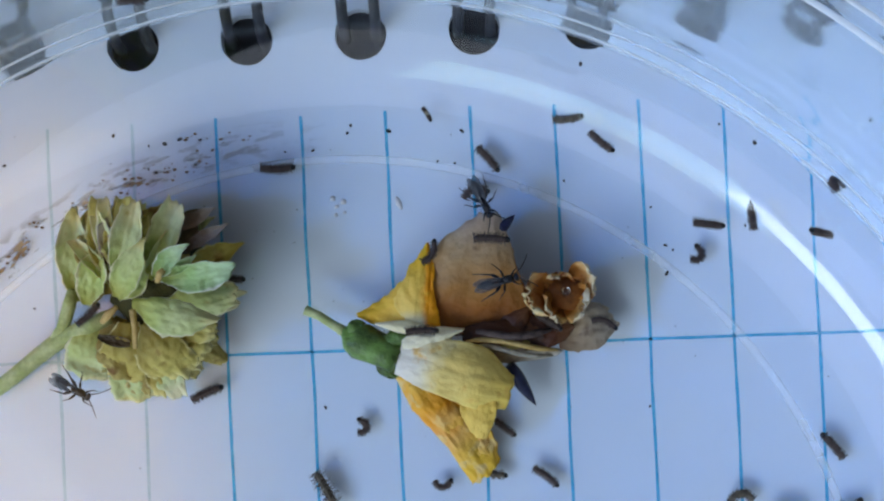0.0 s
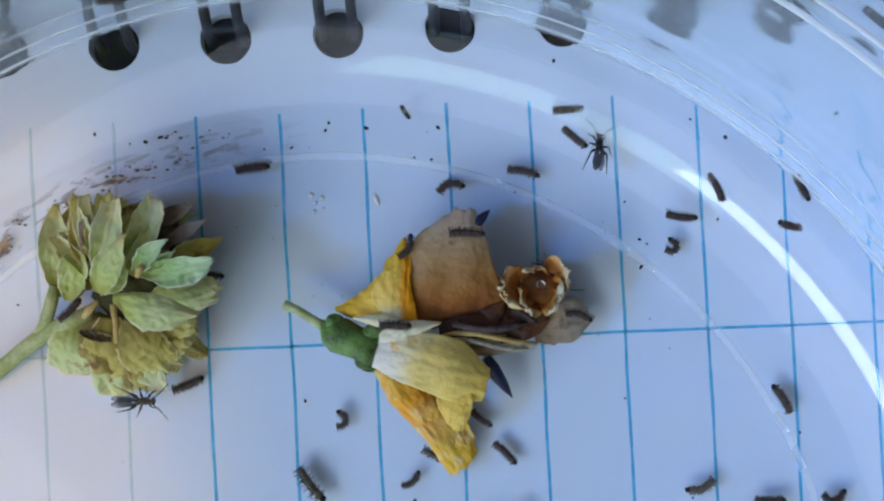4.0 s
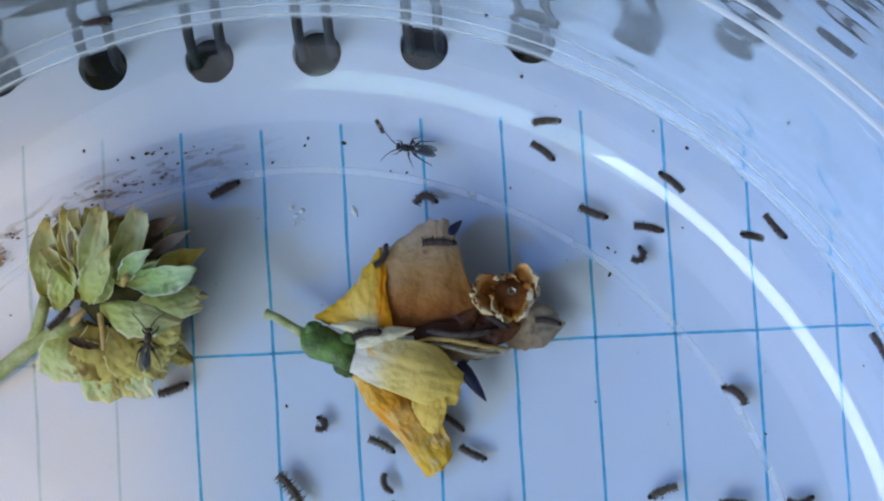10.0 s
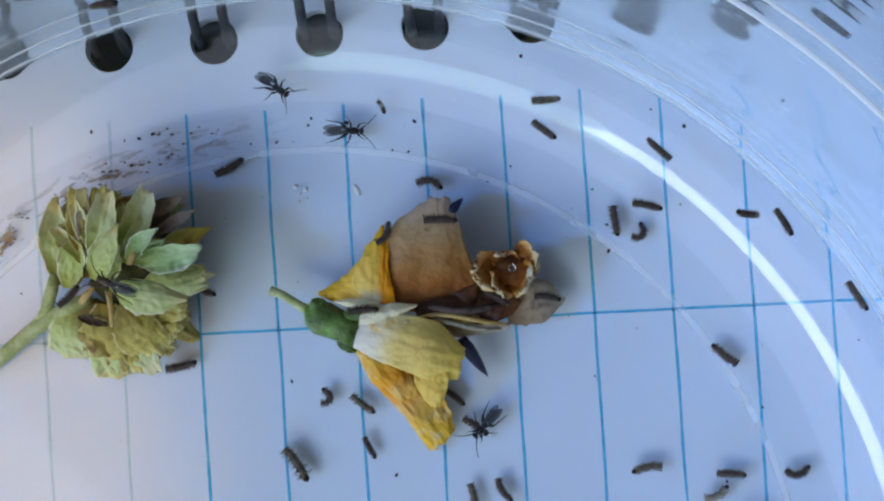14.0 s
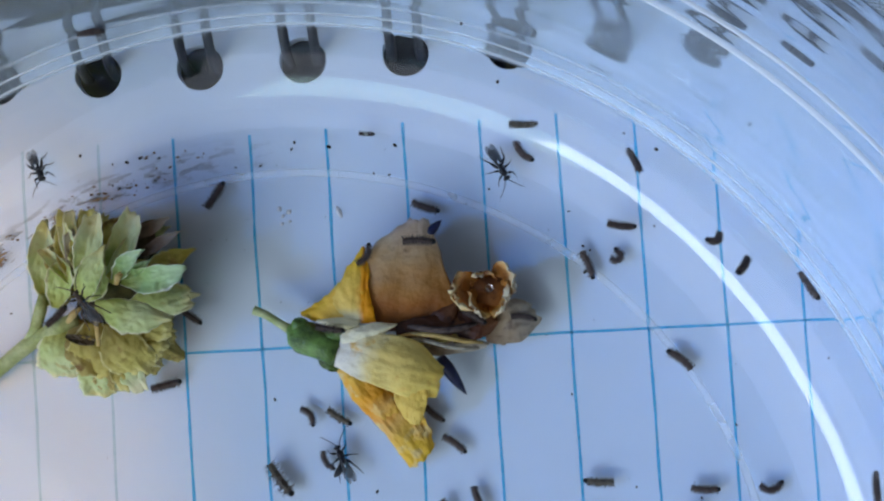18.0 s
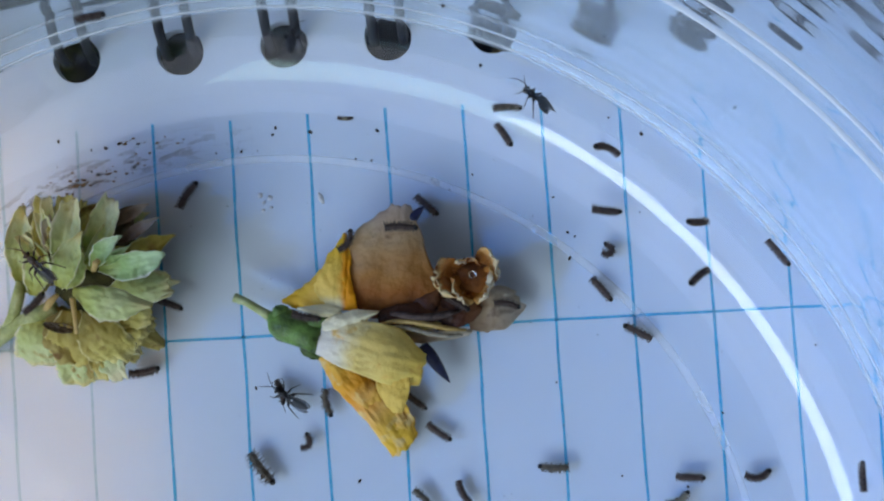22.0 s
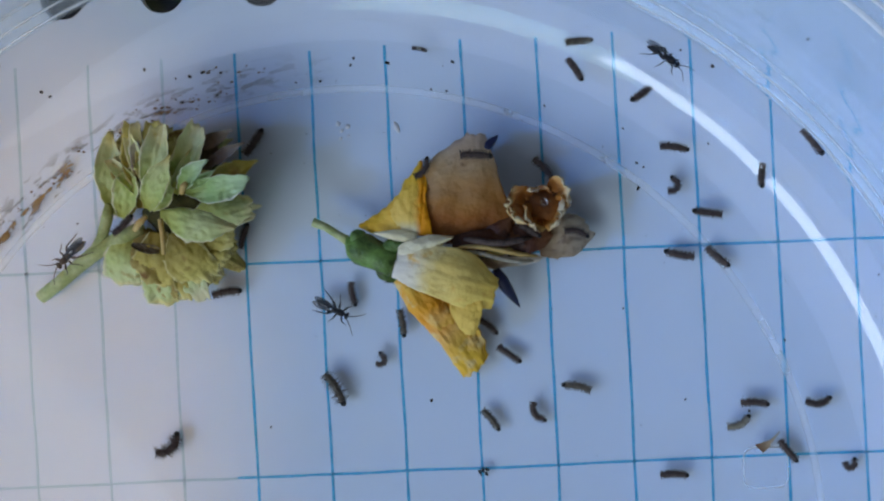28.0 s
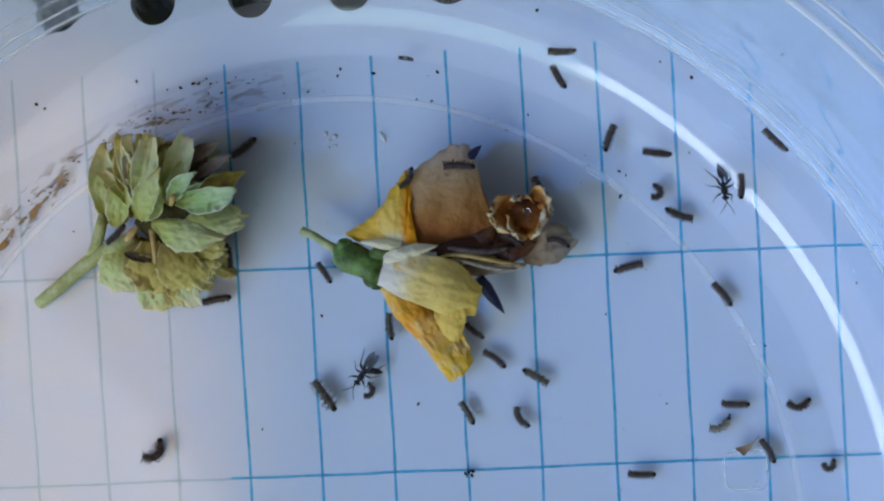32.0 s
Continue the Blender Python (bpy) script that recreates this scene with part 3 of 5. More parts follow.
def build_tub():
    n = 192
    tub = tagged(empty("plastic_tub", mm(CX, CY, -DROP)), "clear plastic round tub with flared wall standing on a notebook", "tub")
    foot = [(20, 0.83), (41.0, 0.83), (41.8, 0.80), (42.5, 0.78), (43.1, 0.80), (43.75, 0.86)][::-1]
    inner = [(20, 1.2), (41.0, 1.2), (43.0, 1.2), (43.8, DROP + floor_height(43.8))]
    slope, under = [], []
    for k in range(41):
        r = 43.8 + 10.7 * k / 40
        grade = math.atan2(floor_height(r + 0.05) - floor_height(r - 0.05), 0.1)
        slope.append((r, DROP + floor_height(r)))
        under.append((r + 0.38 * math.sin(grade), DROP + floor_height(r) - 0.38 * math.cos(grade)))
    under[0] = (43.75, 0.86)
    high = [slope[-1], (54.8, 7.9), (55.0, 8.15), (55.25, 8.3), (55.5, 8.8), (55.8, 9.6), (56.3, 11.4), (56.45, 11.9), (56.75, 12.25), (57.15, 12.6), (57.5, 13.1), (57.7, 13.9), (58.6, 17.5), (59.6, 20.7), (59.8, 21.4), (60.05, 21.8)]
    high_under = [under[-1], (55.35, 7.6), (55.75, 8.0), (56.0, 8.6), (56.25, 9.4), (56.75, 11.2), (56.95, 11.6), (57.5, 12.2), (57.95, 12.8), (58.15, 13.8), (59.05, 17.4), (60.05, 20.6), (60.6, 21.4)][::-1]
    under = under[::-1]
    rim = [(60.05, 21.8), (60.35, 22.2), (60.5, 22.9), (60.6, 23.8), (60.9, 24.2)]
    for k in range(6):
        r = 61.4 + 1.55 * k
        rim += [(r, 24.3), (r + 0.45, 24.35), (r + 0.7, 24.75), (r + 1.0, 24.75), (r + 1.25, 24.35)]
    rim += [(70.8, 24.3), (71.3, 23.9), (71.4, 23.0), (71.4, 20.2), (70.8, 20.2), (70.7, 23.2), (70.2, 23.6), (61.5, 23.6), (61.1, 23.2), (60.95, 22.4), (60.6, 21.4)]
    v, f = joined(lathe(inner, n), lathe(foot, n))
    f += [tuple(range(n)), tuple(range((len(inner) + len(foot) - 1) * n, (len(inner) + len(foot)) * n))[::-1]]
    pieces = [part("base", v, f, TUB, tub), part("shoulder", *joined(lathe(slope, n), lathe(under, n)), TUB, tub), part("wall", *joined(lathe(high, n), lathe(high_under, n)), HAZE, tub, "slightly hazy upper wall"), part("rim", *lathe(rim, n), RIM, tub, "clear ridged rim")]
    for name, r, z, w, label in (("moulded_ring", 42.6, 1.28, 0.34, "low rounded ring moulded in the floor"), ("step_ring", 54.75, 7.95, 0.13, "thin moulded step line"), ("step_ring", 55.45, 8.75, 0.12, "thin moulded step line"), ("step_ring", 56.1, 10.4, 0.20, "broad faint line moulded in the wall"), ("rim_ring", 60.05, 22.55, 0.24, "bright moulded line below the rim"), ("rim_ring", 60.7, 24.6, 0.18, "bright moulded line below the rim")):
        loop = [(r + w * math.cos(radians(a)), z + w * 0.75 * math.sin(radians(a))) for a in range(-150, 211, 30)]
        pieces.append(part(name, *lathe(loop[::-1], n), FROST if name == "moulded_ring" or "faint" in label else RIDGE if name == "rim_ring" else EDGE, tub, label))
    for x0, y0, x1, y1, w in ((2.2, 12.75, 2.45, 12.4, 0.13), (2.55, 12.0, 2.7, 11.8, 0.12), (3.1, 12.45, 3.3, 12.1, 0.14), (7.55, 12.45, 7.95, 11.4, 0.12), (2.4, 11.3, 2.6, 11.1, 0.1), (3.2, 11.5, 3.3, 11.3, 0.09)):
        v, f = tube([(x0 - CX, y0 - CY, 1.2), ((x0 + x1) / 2 - CX, (y0 + y1) / 2 - CY, 1.24), (x1 - CX, y1 - CY, 1.2)], [w * 0.8, w * 2.2, w * 0.8], 8)
        pieces.append(part("floor_glint", v, f, GLINT, tub, "small white glint painted on the tub floor"))
    mark = []
    for k in range(41):
        a = 2 * math.pi * k / 40
        c, d = math.cos(a), math.sin(a)
        mark.append((39.75 + 2.0 * math.copysign(abs(c) ** 0.45, c) - CX, -20.95 + 1.85 * math.copysign(abs(d) ** 0.45, d) - CY, 1.21))
    pieces.append(part("moulded_mark", *tube(mark, [0.09] * len(mark), 8), EDGE, tub, "rounded square outline moulded in the floor"))
    for p in pieces:
        p.visible_shadow = False
    return tub


# ---- the flowers ----
# base, tip, half widths to either side, outline or arch, cup and skin of each leaf
UPPER_BRACTS = [
    ((-18.2, 5.2, 3.4), (-18.0, 12.9, 3.6), 1.4, 1.2, "oval", 0.9, 0.9, 0, "pale"),
    ((-17.6, 6.9, 3.0), (-16.7, 13.5, 3.6), 1.1, 1.1, "oval", 0.5, -0.4, 0, "ochre"),
    ((-17.4, 4.9, 4.4), (-15.6, 9.5, 5.2), 1.3, 1.2, "oval", 0.8, 0.5, 0, "bract"),
    ((-15.4, 5.7, 4.6), (-15.5, 13.4, 5.4), 1.1, 1.1, "blunt", 0.6, 0.6, -10, "olive"),
    ((-14.3, 5.5, 6.8), (-11.4, 9.9, 8.8), 1.1, 1.4, "oval", 0.8, 0.5, 0, "bract"),
    ((-14.0, 5.9, 5.6), (-12.4, 12.6, 7.6), 1.2, 1.1, "blunt", 0.7, 0.8, 0, "pale"),
    ((-14.7, 7.5, 4.6), (-13.4, 13.4, 5.6), 1.2, 1.2, "blunt", 0.5, 0.5, 0, "olive"),
    ((-12.1, 6.8, 5.4), (-9.1, 13.0, 6.6), 1.2, 1.2, "blunt", 0.5, 0.6, 0, "bract"),
    ((-12.0, 7.6, 4.0), (-7.9, 12.2, 4.8), 1.6, 1.6, "oval", 0.5, 0.4, 0, "dark"),
    ((-9.2, 9.0, 6.0), (-5.2, 10.8, 7.2), 0.5, 0.6, "oval", 0.4, 0.5, 0, "brown"),
]
SIDE_BRACTS = [
    ((-10.4, 10.6, 5.0), (-6.5, 12.1, 5.6), 0.5, 0.7, "oval", 0.4, 0.4, 0, "brown"),
    ((-11.0, 6.9, 7.8), (-7.9, 9.4, 9.2), 0.8, 0.8, "oval", 0.5, 0.6, -10, "mint"),
    ((-10.1, 7.2, 8.0), (-7.6, 8.5, 8.8), 0.4, 0.5, "oval", 0.3, 0.4, 10, "mint"),
    ((-10.7, 7.2, 7.0), (-4.7, 7.7, 8.6), 0.8, 1.6, "blunt", 0.5, 1.1, 12, "mint"),
    ((-9.6, 6.6, 5.2), (-4.4, 9.2, 6.2), 1.2, 1.2, "oval", 0.5, 0.9, 0, "olive"),
    ((-13.0, 5.1, 7.4), (-6.4, 3.4, 8.4), 1, 1.9, "oval", 1, -0.7, 6, "bract"),
    ((-10.7, 4.8, 5.2), (-5.2, 5.4, 5.6), 1.3, 1.5, "blunt", 0.6, -0.3, 0, "bract"),
    ((-12.8, 3.2, 5.0), (-7.3, 2.8, 4.6), 1.2, 1.7, "blunt", 0.6, -0.5, 0, "olive"),
    ((-17.2, 3.3, 4.2), (-17.7, -1.4, 2.4), 2, 2.2, "blunt", 0.9, -0.6, 0, "bract"),
]
SKIRT_BRACTS = [
    ((-14.0, 3.4, 5.4), (-14.6, -1.6, 2.8), 2.4, 2.2, "blunt", 0.9, -0.6, 0, "olive"),
    ((-12.2, 3.4, 5.8), (-10.2, -1.3, 3.4), 2, 2.4, "blunt", 1, -0.5, 5, "olive"),
    ((-10.8, 2.3, 4.6), (-8.3, 0.4, 3.8), 1.5, 1.6, "blunt", 0.8, -0.4, 0, "olive"),
    ((-14.6, 0.6, 3.0), (-13.9, -3.1, 1.8), 2.2, 2.4, "blunt", 0.6, -0.4, 0, "pale"),
    ((-12.2, 1.0, 3.6), (-11.2, -2.1, 2.6), 1.6, 1.6, "blunt", 0.6, -0.5, 0, "olive"),
    ((-12.9, 8.5, 4.2), (-10.5, 12.7, 5.0), 1.5, 1.5, "oval", 0.5, 0.4, 0, "ochre"),
    ((-16.4, 2.5, 5.2), (-13.7, 1.8, 5.4), 0.3, 0.5, "blunt", 0.2, 0.3, 0, "dark"),
    ((-15.7, 3.6, 4.6), (-12.9, -0.5, 3.6), 1.2, 2.6, "blunt", 0.8, -0.4, 0, "ochre"),
]
GREEN = UPPER_BRACTS + SIDE_BRACTS + SKIRT_BRACTS
WILTED_PETALS = [
    ((14.3, 0.8, 3.4), (14.9, 10.7, 4.8), (3.4, 4.5, 4.4, 3.9, 0.7), (3.2, 3.7, 2.6, 1.9, 1.0), 0.9, -0.5, "tan", 0.16, 0.03),
    ((15.7, 0.6, 3.7), (18.0, 3.1, 4.3), (1.6, 1.5, 1.2, 0.7, 0.2), (1.2, 1.2, 1.0, 0.6, 0.1), 0.4, -0.3, "rot", 0.1, 0.06),
    ((12.4, 0.9, 4.3), (18.9, 1.1, 4.1), (0.7, 1.1, 1.2, 1.1, 0.6), (0.6, 0.8, 0.8, 0.8, 0.4), 0.3, -0.3, "rot", 0.1, 0.08),
    ((17.2, 0.3, 3.9), (21.6, 1.3, 3.7), (1.3, 1.9, 1.9, 1.6, 0.6), (0.8, 1.0, 1.0, 0.9, 0.3), 0.5, -0.4, "rot", 0.15, 0.08),
    ((20.1, 0.3, 2.6), (24.7, 1.5, 2.2), (1.0, 1.9, 2.2, 2.0, 1.0), (0.9, 1.5, 1.7, 1.5, 0.8), 0.8, -0.5, "husk", 0.3, 0.1),
]
DRIED_AND_YELLOW_PETALS = [
    ((13.1, 0.1, 3.9), (20.6, 0.4, 3.4), (0.3, 0.5, 0.5, 0.45, 0.2), (0.3, 0.5, 0.5, 0.4, 0.2), 0.4, -0.3, "ochre", 0.12, 0.08),
    ((13.5, -0.8, 3.1), (20.4, -0.9, 2.4), (0.4, 0.6, 0.7, 0.6, 0.3), (0.3, 0.6, 0.6, 0.5, 0.2), 0.3, -0.3, "husk", 0.15, 0.08),
    ((9.0, 2.0, 4.4), (3.9, 2.9, 3.0), (0.3, 0.4, 0.5, 0.4, 0.1), (3.8, 3.5, 2.5, 1.3, 0.3), 0.5, -0.3, "yellow", 0.22, 0.06),
    ((9.2, 1.9, 4.5), (9.9, 8.3, 4.2), (1.3, 2.3, 1.8, 1.3, 0.15), (1.4, 1.2, 0.8, 0.75, 0.2), 0.6, -0.2, "flame", 0.22, 0.06),
    ((5.5, 2.3, 4.5), (9.3, 1.7, 4.9), (0.1, 0.3, 0.5, 0.6, 0.4), (0.1, 0.3, 0.5, 0.5, 0.3), 0.4, -0.3, "white", 0.12, 0.08),
]
WHITE_AND_ORANGE_PETALS = [
    ((7.6, 0.5, 4.9), (12.6, 1.5, 5.0), (0.5, 0.8, 0.8, 0.6, 0.1), (0.5, 0.7, 0.7, 0.6, 0.1), 0.6, -0.5, "white", 0.2, 0.1),
    ((7.5, -1.8, 3.6), (13.9, -10.6, 2.0), (1.5, 2.3, 2.6, 2.6, 1.7), (0.8, 1.3, 1.1, 1.2, 1.4), 0.8, -0.5, "orange", 0.28, 0.08),
    ((8.3, -2.6, 3.9), (11.7, -7.7, 3.0), (0.6, 1.2, 1.6, 1.6, 0.8), (0.5, 0.9, 0.7, 0.6, 0.3), 0.6, -0.4, "orange", 0.25, 0.1),
    ((11.6, -6.1, 2.6), (14.1, -9.9, 1.9), (0.8, 1.2, 1.2, 1.2, 1.0), (0.6, 1.0, 1.0, 1.1, 0.8), 0.5, -0.4, "orange", 0.25, 0.12),
    ((7.2, -0.5, 4.8), (16.2, -3.3, 4.8), (1.3, 2.3, 2.7, 2.4, 0.9), (1.3, 1.8, 2.1, 2.3, 1.9), 1.3, -0.8, "cream", 0.20, 0.02),
]
FRONT_PETALS = [
    ((13.4, -3.4, 5.2), (13.5, -7.3, 4.3), (1.3, 1.5, 1.3, 1.0, 0.45), (1.2, 1.5, 1.4, 1.0, 0.4), 0.35, -0.3, "lemon", 0.16, 0.05),
]
YELLOW = WILTED_PETALS + DRIED_AND_YELLOW_PETALS + WHITE_AND_ORANGE_PETALS + FRONT_PETALS
PELLETS = [(-26.9, 18.9), (-24.4, 16.8), (-23.8, 16.4), (-22.7, 4.7), (-15.2, 18.5), (-12.7, 15.7), (-12.5, 17.6), (-12.1, 15.4), (-11.2, 17.7), (-10, 18), (-8.8, 15.9), (-8.3, 17.9), (-5.5, -15.2), (-1.4, 16.6), (0.9, -4.6), (0.9, 16.6), (3.8, 17.9), (4.1, 18.5), (7.2, 17.9), (9.6, -13.4), (11.1, 15.2), (12.5, 15), (13.2, 17.6), (14.0, -20.1), (14.3, -20.4), (13.8, -20.5), (14.35, -20.0), (13.7, -20.2), (19.3, 11.9), (19.9, 26.1), (21.4, 13.1), (22.7, 22), (27.6, -5.8), (28.4, 10.6), (29.5, 5.1), (29.5, 7.4), (30.1, 7), (32.8, -14.4), (33.2, 16.7), (35.8, 8.7), (35.8, 15.1), (38.5, -15.7), (42, -9.4), (42.1, 15.9), (49.4, -3.7)]


def build_green_flower():
    head = tagged(empty("flower", mm(-12, 5, 1.2)), "drying green flower head of papery bracts on a short stem", "flower")
    at = head.matrix_world.translation / MM

    def local(p):
        return (p[0] - at.x, p[1] - at.y, p[2] - at.z)

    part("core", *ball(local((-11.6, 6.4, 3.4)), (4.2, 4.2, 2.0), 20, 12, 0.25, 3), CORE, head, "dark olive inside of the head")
    outline = {"oval": (0.30, 0.80, 1.0, 0.80, 0.12), "blunt": (0.35, 0.82, 1.0, 0.98, 0.62)}
    for k, (b, t, wl, wr, kind, arch, cup, roll, skin) in enumerate(GREEN):
        v, f, uv = blade(local(b), local(t), [wl * s for s in outline[kind]], [wr * s for s in outline[kind]], arch, cup, roll, k + 1, 0.36, 0.09 if kind == "blunt" else 0.06, ridge=0.11)
        part("bract", v, f, SKIN[skin], head, {"brown": "dried brown bract", "dark": "dark bract, shade of a gap put into its colour", "mint": "pale mint-green bract with white margin"}.get(skin, ""), uvs=uv)
    rnd = random.Random(21)
    # narrow papery bracts between the broad ones: a fan above, a ragged skirt below
    for k in range(13):
        a = radians(132 - 6.6 * k + rnd.uniform(-3, 3))
        reach = rnd.uniform(6.6, 8.1) - 0.9 * abs(k - 6) / 6
        b = Vector((-14.0 + 1.6 * math.cos(a), 5.2 + 1.4 * math.sin(a), rnd.uniform(3.6, 4.6)))
        t = Vector((-14.0 + reach * math.cos(a), 5.2 + reach * math.sin(a), rnd.uniform(4.4, 6.4)))
        w = rnd.uniform(0.55, 0.95)
        v, f, uv = blade(local(b), local(t), [w * s for s in outline["blunt"]], [w * s for s in outline["blunt"]], 0.7, rnd.uniform(0.3, 0.8), rnd.uniform(-25, 25), k + 300, 0.32, 0.12, 0.08, 24, 14, 0.12)
        part("bract", v, f, SKIN[("pale", "ochre", "bract", "olive", "pale", "brown")[k % 6]], head, uvs=uv)
    for k in range(9):
        a = radians(-118 + 12.5 * k + rnd.uniform(-4, 4))
        reach = rnd.uniform(6.0, 7.0) - (0.9 if k < 2 else 0.0)
        b = Vector((-13.2 + 2.2 * math.cos(a), 3.6 + 1.8 * math.sin(a), rnd.uniform(3.2, 4.0)))
        t = Vector((-13.2 + reach * math.cos(a), 3.6 + reach * math.sin(a), rnd.uniform(1.9, 3.0)))
        w = rnd.uniform(0.9, 1.4)
        v, f, uv = blade(local(b), local(t), [w * s for s in outline["blunt"]], [w * s for s in outline["blunt"]], 0.6, rnd.uniform(-0.5, 0.3), rnd.uniform(-20, 20), k + 340, 0.42, 0.12, 0.08, 24, 16, 0.14)
        part("bract", v, f, SKIN[("olive", "pale", "ochre", "olive", "bract")[k % 5]], head, uvs=uv)
    for k, (b, t, wl, wr, kind, arch, cup, roll, skin) in enumerate(GREEN[::2]):
        b2 = Vector((b[0], b[1], b[2] - 1.0))
        t2 = b2.lerp(Vector((t[0] + rnd.uniform(-0.8, 0.8), t[1] + rnd.uniform(-0.6, 0.6), max(1.7, t[2] - 1.6))), 0.86)
        v, f, uv = blade(local(b2), local(t2), [wl * s for s in outline[kind]], [wr * s for s in outline[kind]], arch, cup, rnd.uniform(-15, 15), k + 200, 0.4, 0.2, 0.10, 22, 18, 0.3)
        part("bract", v, f, SKIN[("ochre", "olive", "bract")[k % 3]], head, uvs=uv)
    stem = [(-26.3, -2.0, 2.0), (-24.3, -0.7, 2.3), (-22.2, 0.8, 2.7), (-20.2, 2.1, 3.1), (-18.0, 3.0, 3.9), (-15.6, 3.9, 4.8)]
    part("stem", *tube([local(p) for p in stem], [0.62, 0.66, 0.68, 0.74, 0.72, 0.6], 12), STEM, head)
    side = [(-20.6, 1.9, 3.0), (-19.7, 3.2, 3.5), (-18.9, 4.9, 4.2), (-18.5, 6.2, 4.4)]
    part("side_stem", *tube([local(p) for p in side], [0.6, 0.52, 0.55, 0.4], 10), STEM, head)
    part("stamen", *tube([local(p) for p in ((-15.3, 3.7, 7.6), (-14.7, 4.2, 8.3), (-13.9, 4.8, 8.6))], [0.24, 0.34, 0.2], 8), STAMEN, head)
    part("stamen", *tube([local(p) for p in ((-12.8, 4.5, 8.2), (-12.8, 3.0, 7.8), (-13.2, 1.5, 6.4))], [0.26, 0.22, 0.2], 8), STAMEN, head)
    part("stamen", *tube([local(p) for p in ((-10.6, 6.6, 9.0), (-10.3, 7.2, 9.3), (-10.0, 7.5, 9.2))], [0.22, 0.3, 0.2], 8), STAMEN, head)
    head.location.z -= DROP * MM
    return head


def build_yellow_flower():
    flower = tagged(empty("flower", mm(12, 1, 1.2)), "wilting yellow flower with tan rotting petals and green calyx", "flower")
    at = flower.matrix_world.translation / MM

    def local(p):
        return (p[0] - at.x, p[1] - at.y, p[2] - at.z)

    part("stem", *tube([local(p) for p in ((-0.2, 3.6, 3.0), (0.9, 3.1, 3.1), (2.2, 2.2, 3.3), (3.3, 1.5, 3.5))], [0.42, 0.36, 0.38, 0.5], 10), STEM, flower)
    v, f = tube([local(p) for p in ((3.0, 1.8, 3.5), (3.5, 1.4, 3.5), (4.3, 0.9, 3.5), (5.4, 0.3, 3.6), (6.4, -0.2, 3.8), (7.2, -0.7, 4.0))], [0.5, 1.25, 1.5, 1.42, 1.3, 1.15], 20)
    v = [tuple(Vector(p) * (1 + 0.03 * noise.noise(Vector(p) * 1.4))) for p in v]
    part("calyx", v, f, CALYX, flower, "shiny green calyx")
    for k, (b, t) in enumerate((((5.6, -0.6, 4.0), (6.9, -2.3, 2.8)), ((6.0, 0.9, 4.4), (8.6, 1.2, 4.6)), ((3.4, 1.6, 4.4), (4.6, 2.4, 4.0)))):
        v, f, uv = petal(local(b), local(t), 1.5, 0.3, -0.3, 0, 60 + k)
        part("sepal", v, f, CALYX, flower, uvs=uv)
    for k, (b, t, left, right, arch, cup, skin, crumple, torn) in enumerate(YELLOW):
        v, f, uv = blade(local(b), local(t), left, right, arch, cup, 0, 30 + k, crumple * 1.2, torn * (0.5 if skin == "orange" else 1.2), fray=0.35 if skin in ("cream", "tan", "lemon") else 1.0, ridge={"tan": 0.0, "cream": 0.07, "white": 0.06, "lemon": 0.02, "rot": 0.05}.get(skin, 0.10))
        part("petal", v, f, SKIN[skin], flower, {"tan": "wilted translucent tan petal", "rot": "rotten brown petal", "husk": "greyish dried petal", "cream": "cream and yellow petal", "orange": "crumpled orange-yellow petal", "flame": "yellow petal with an orange side", "white": "whitish petal base"}.get(skin, ""), uvs=uv)
    c = Vector((20.7, 4.0, 3.2))
    part("curled_core", *ball(local(c + Vector((0, 0, 0.4))), (1.9, 1.6, 1.0), 14, 8, 0.5, 7), SKIN["curlcore"], flower, "brown inside of the curled petals")
    part("droplet", *ball(local(c + Vector((0.1, 0.2, 1.5))), (0.36, 0.34, 0.26), 14, 10), TUB, flower, "clear water droplet").visible_shadow = False
    rnd = random.Random(4)
    for k in range(7):
        a = radians(k * 51.4 + rnd.uniform(-16, 16))
        b = c + Vector((0.9 * math.cos(a), 0.7 * math.sin(a), 0.5))
        r = 2.35 + rnd.uniform(-0.5, 0.5)
        t = c + Vector((r * 1.15 * math.cos(a), r * 0.66 * math.sin(a), 2.1 + rnd.uniform(-0.6, 0.9)))
        v, f, uv = petal(local(b), local(t), rnd.uniform(2.3, 3.4), -0.5, 0.5, rnd.uniform(-30, 30), 80 + k, 16, 16, 1.2, 0.4, 0.6, 0.14, 0.6, 0.16, 0.07)
        part("curled_petal", v, f, SKIN["curl"], flower, "curled brown petal with cream margin", uvs=uv)
    for a, b, r in (((16.1, -1.7, 3.4), (18.2, -5.2, 1.7), 0.62), ((15.7, 9.2, 4.4), (17.05, 10.45, 4.2), 0.45)):
        p, q = Vector(a), Vector(b)
        pts = [p.lerp(q, s) + Vector((0, 0, 0.15 * math.sin(math.pi * s))) for s in (0, 0.25, 0.5, 0.75, 0.93, 1.0)]
        part("spine", *tube([local(x) for x in pts], [r * 0.8, r, r * 0.85, r * 0.55, r * 0.2, r * 0.05], 10), SPIKE, flower, "blue-black pointed anther")
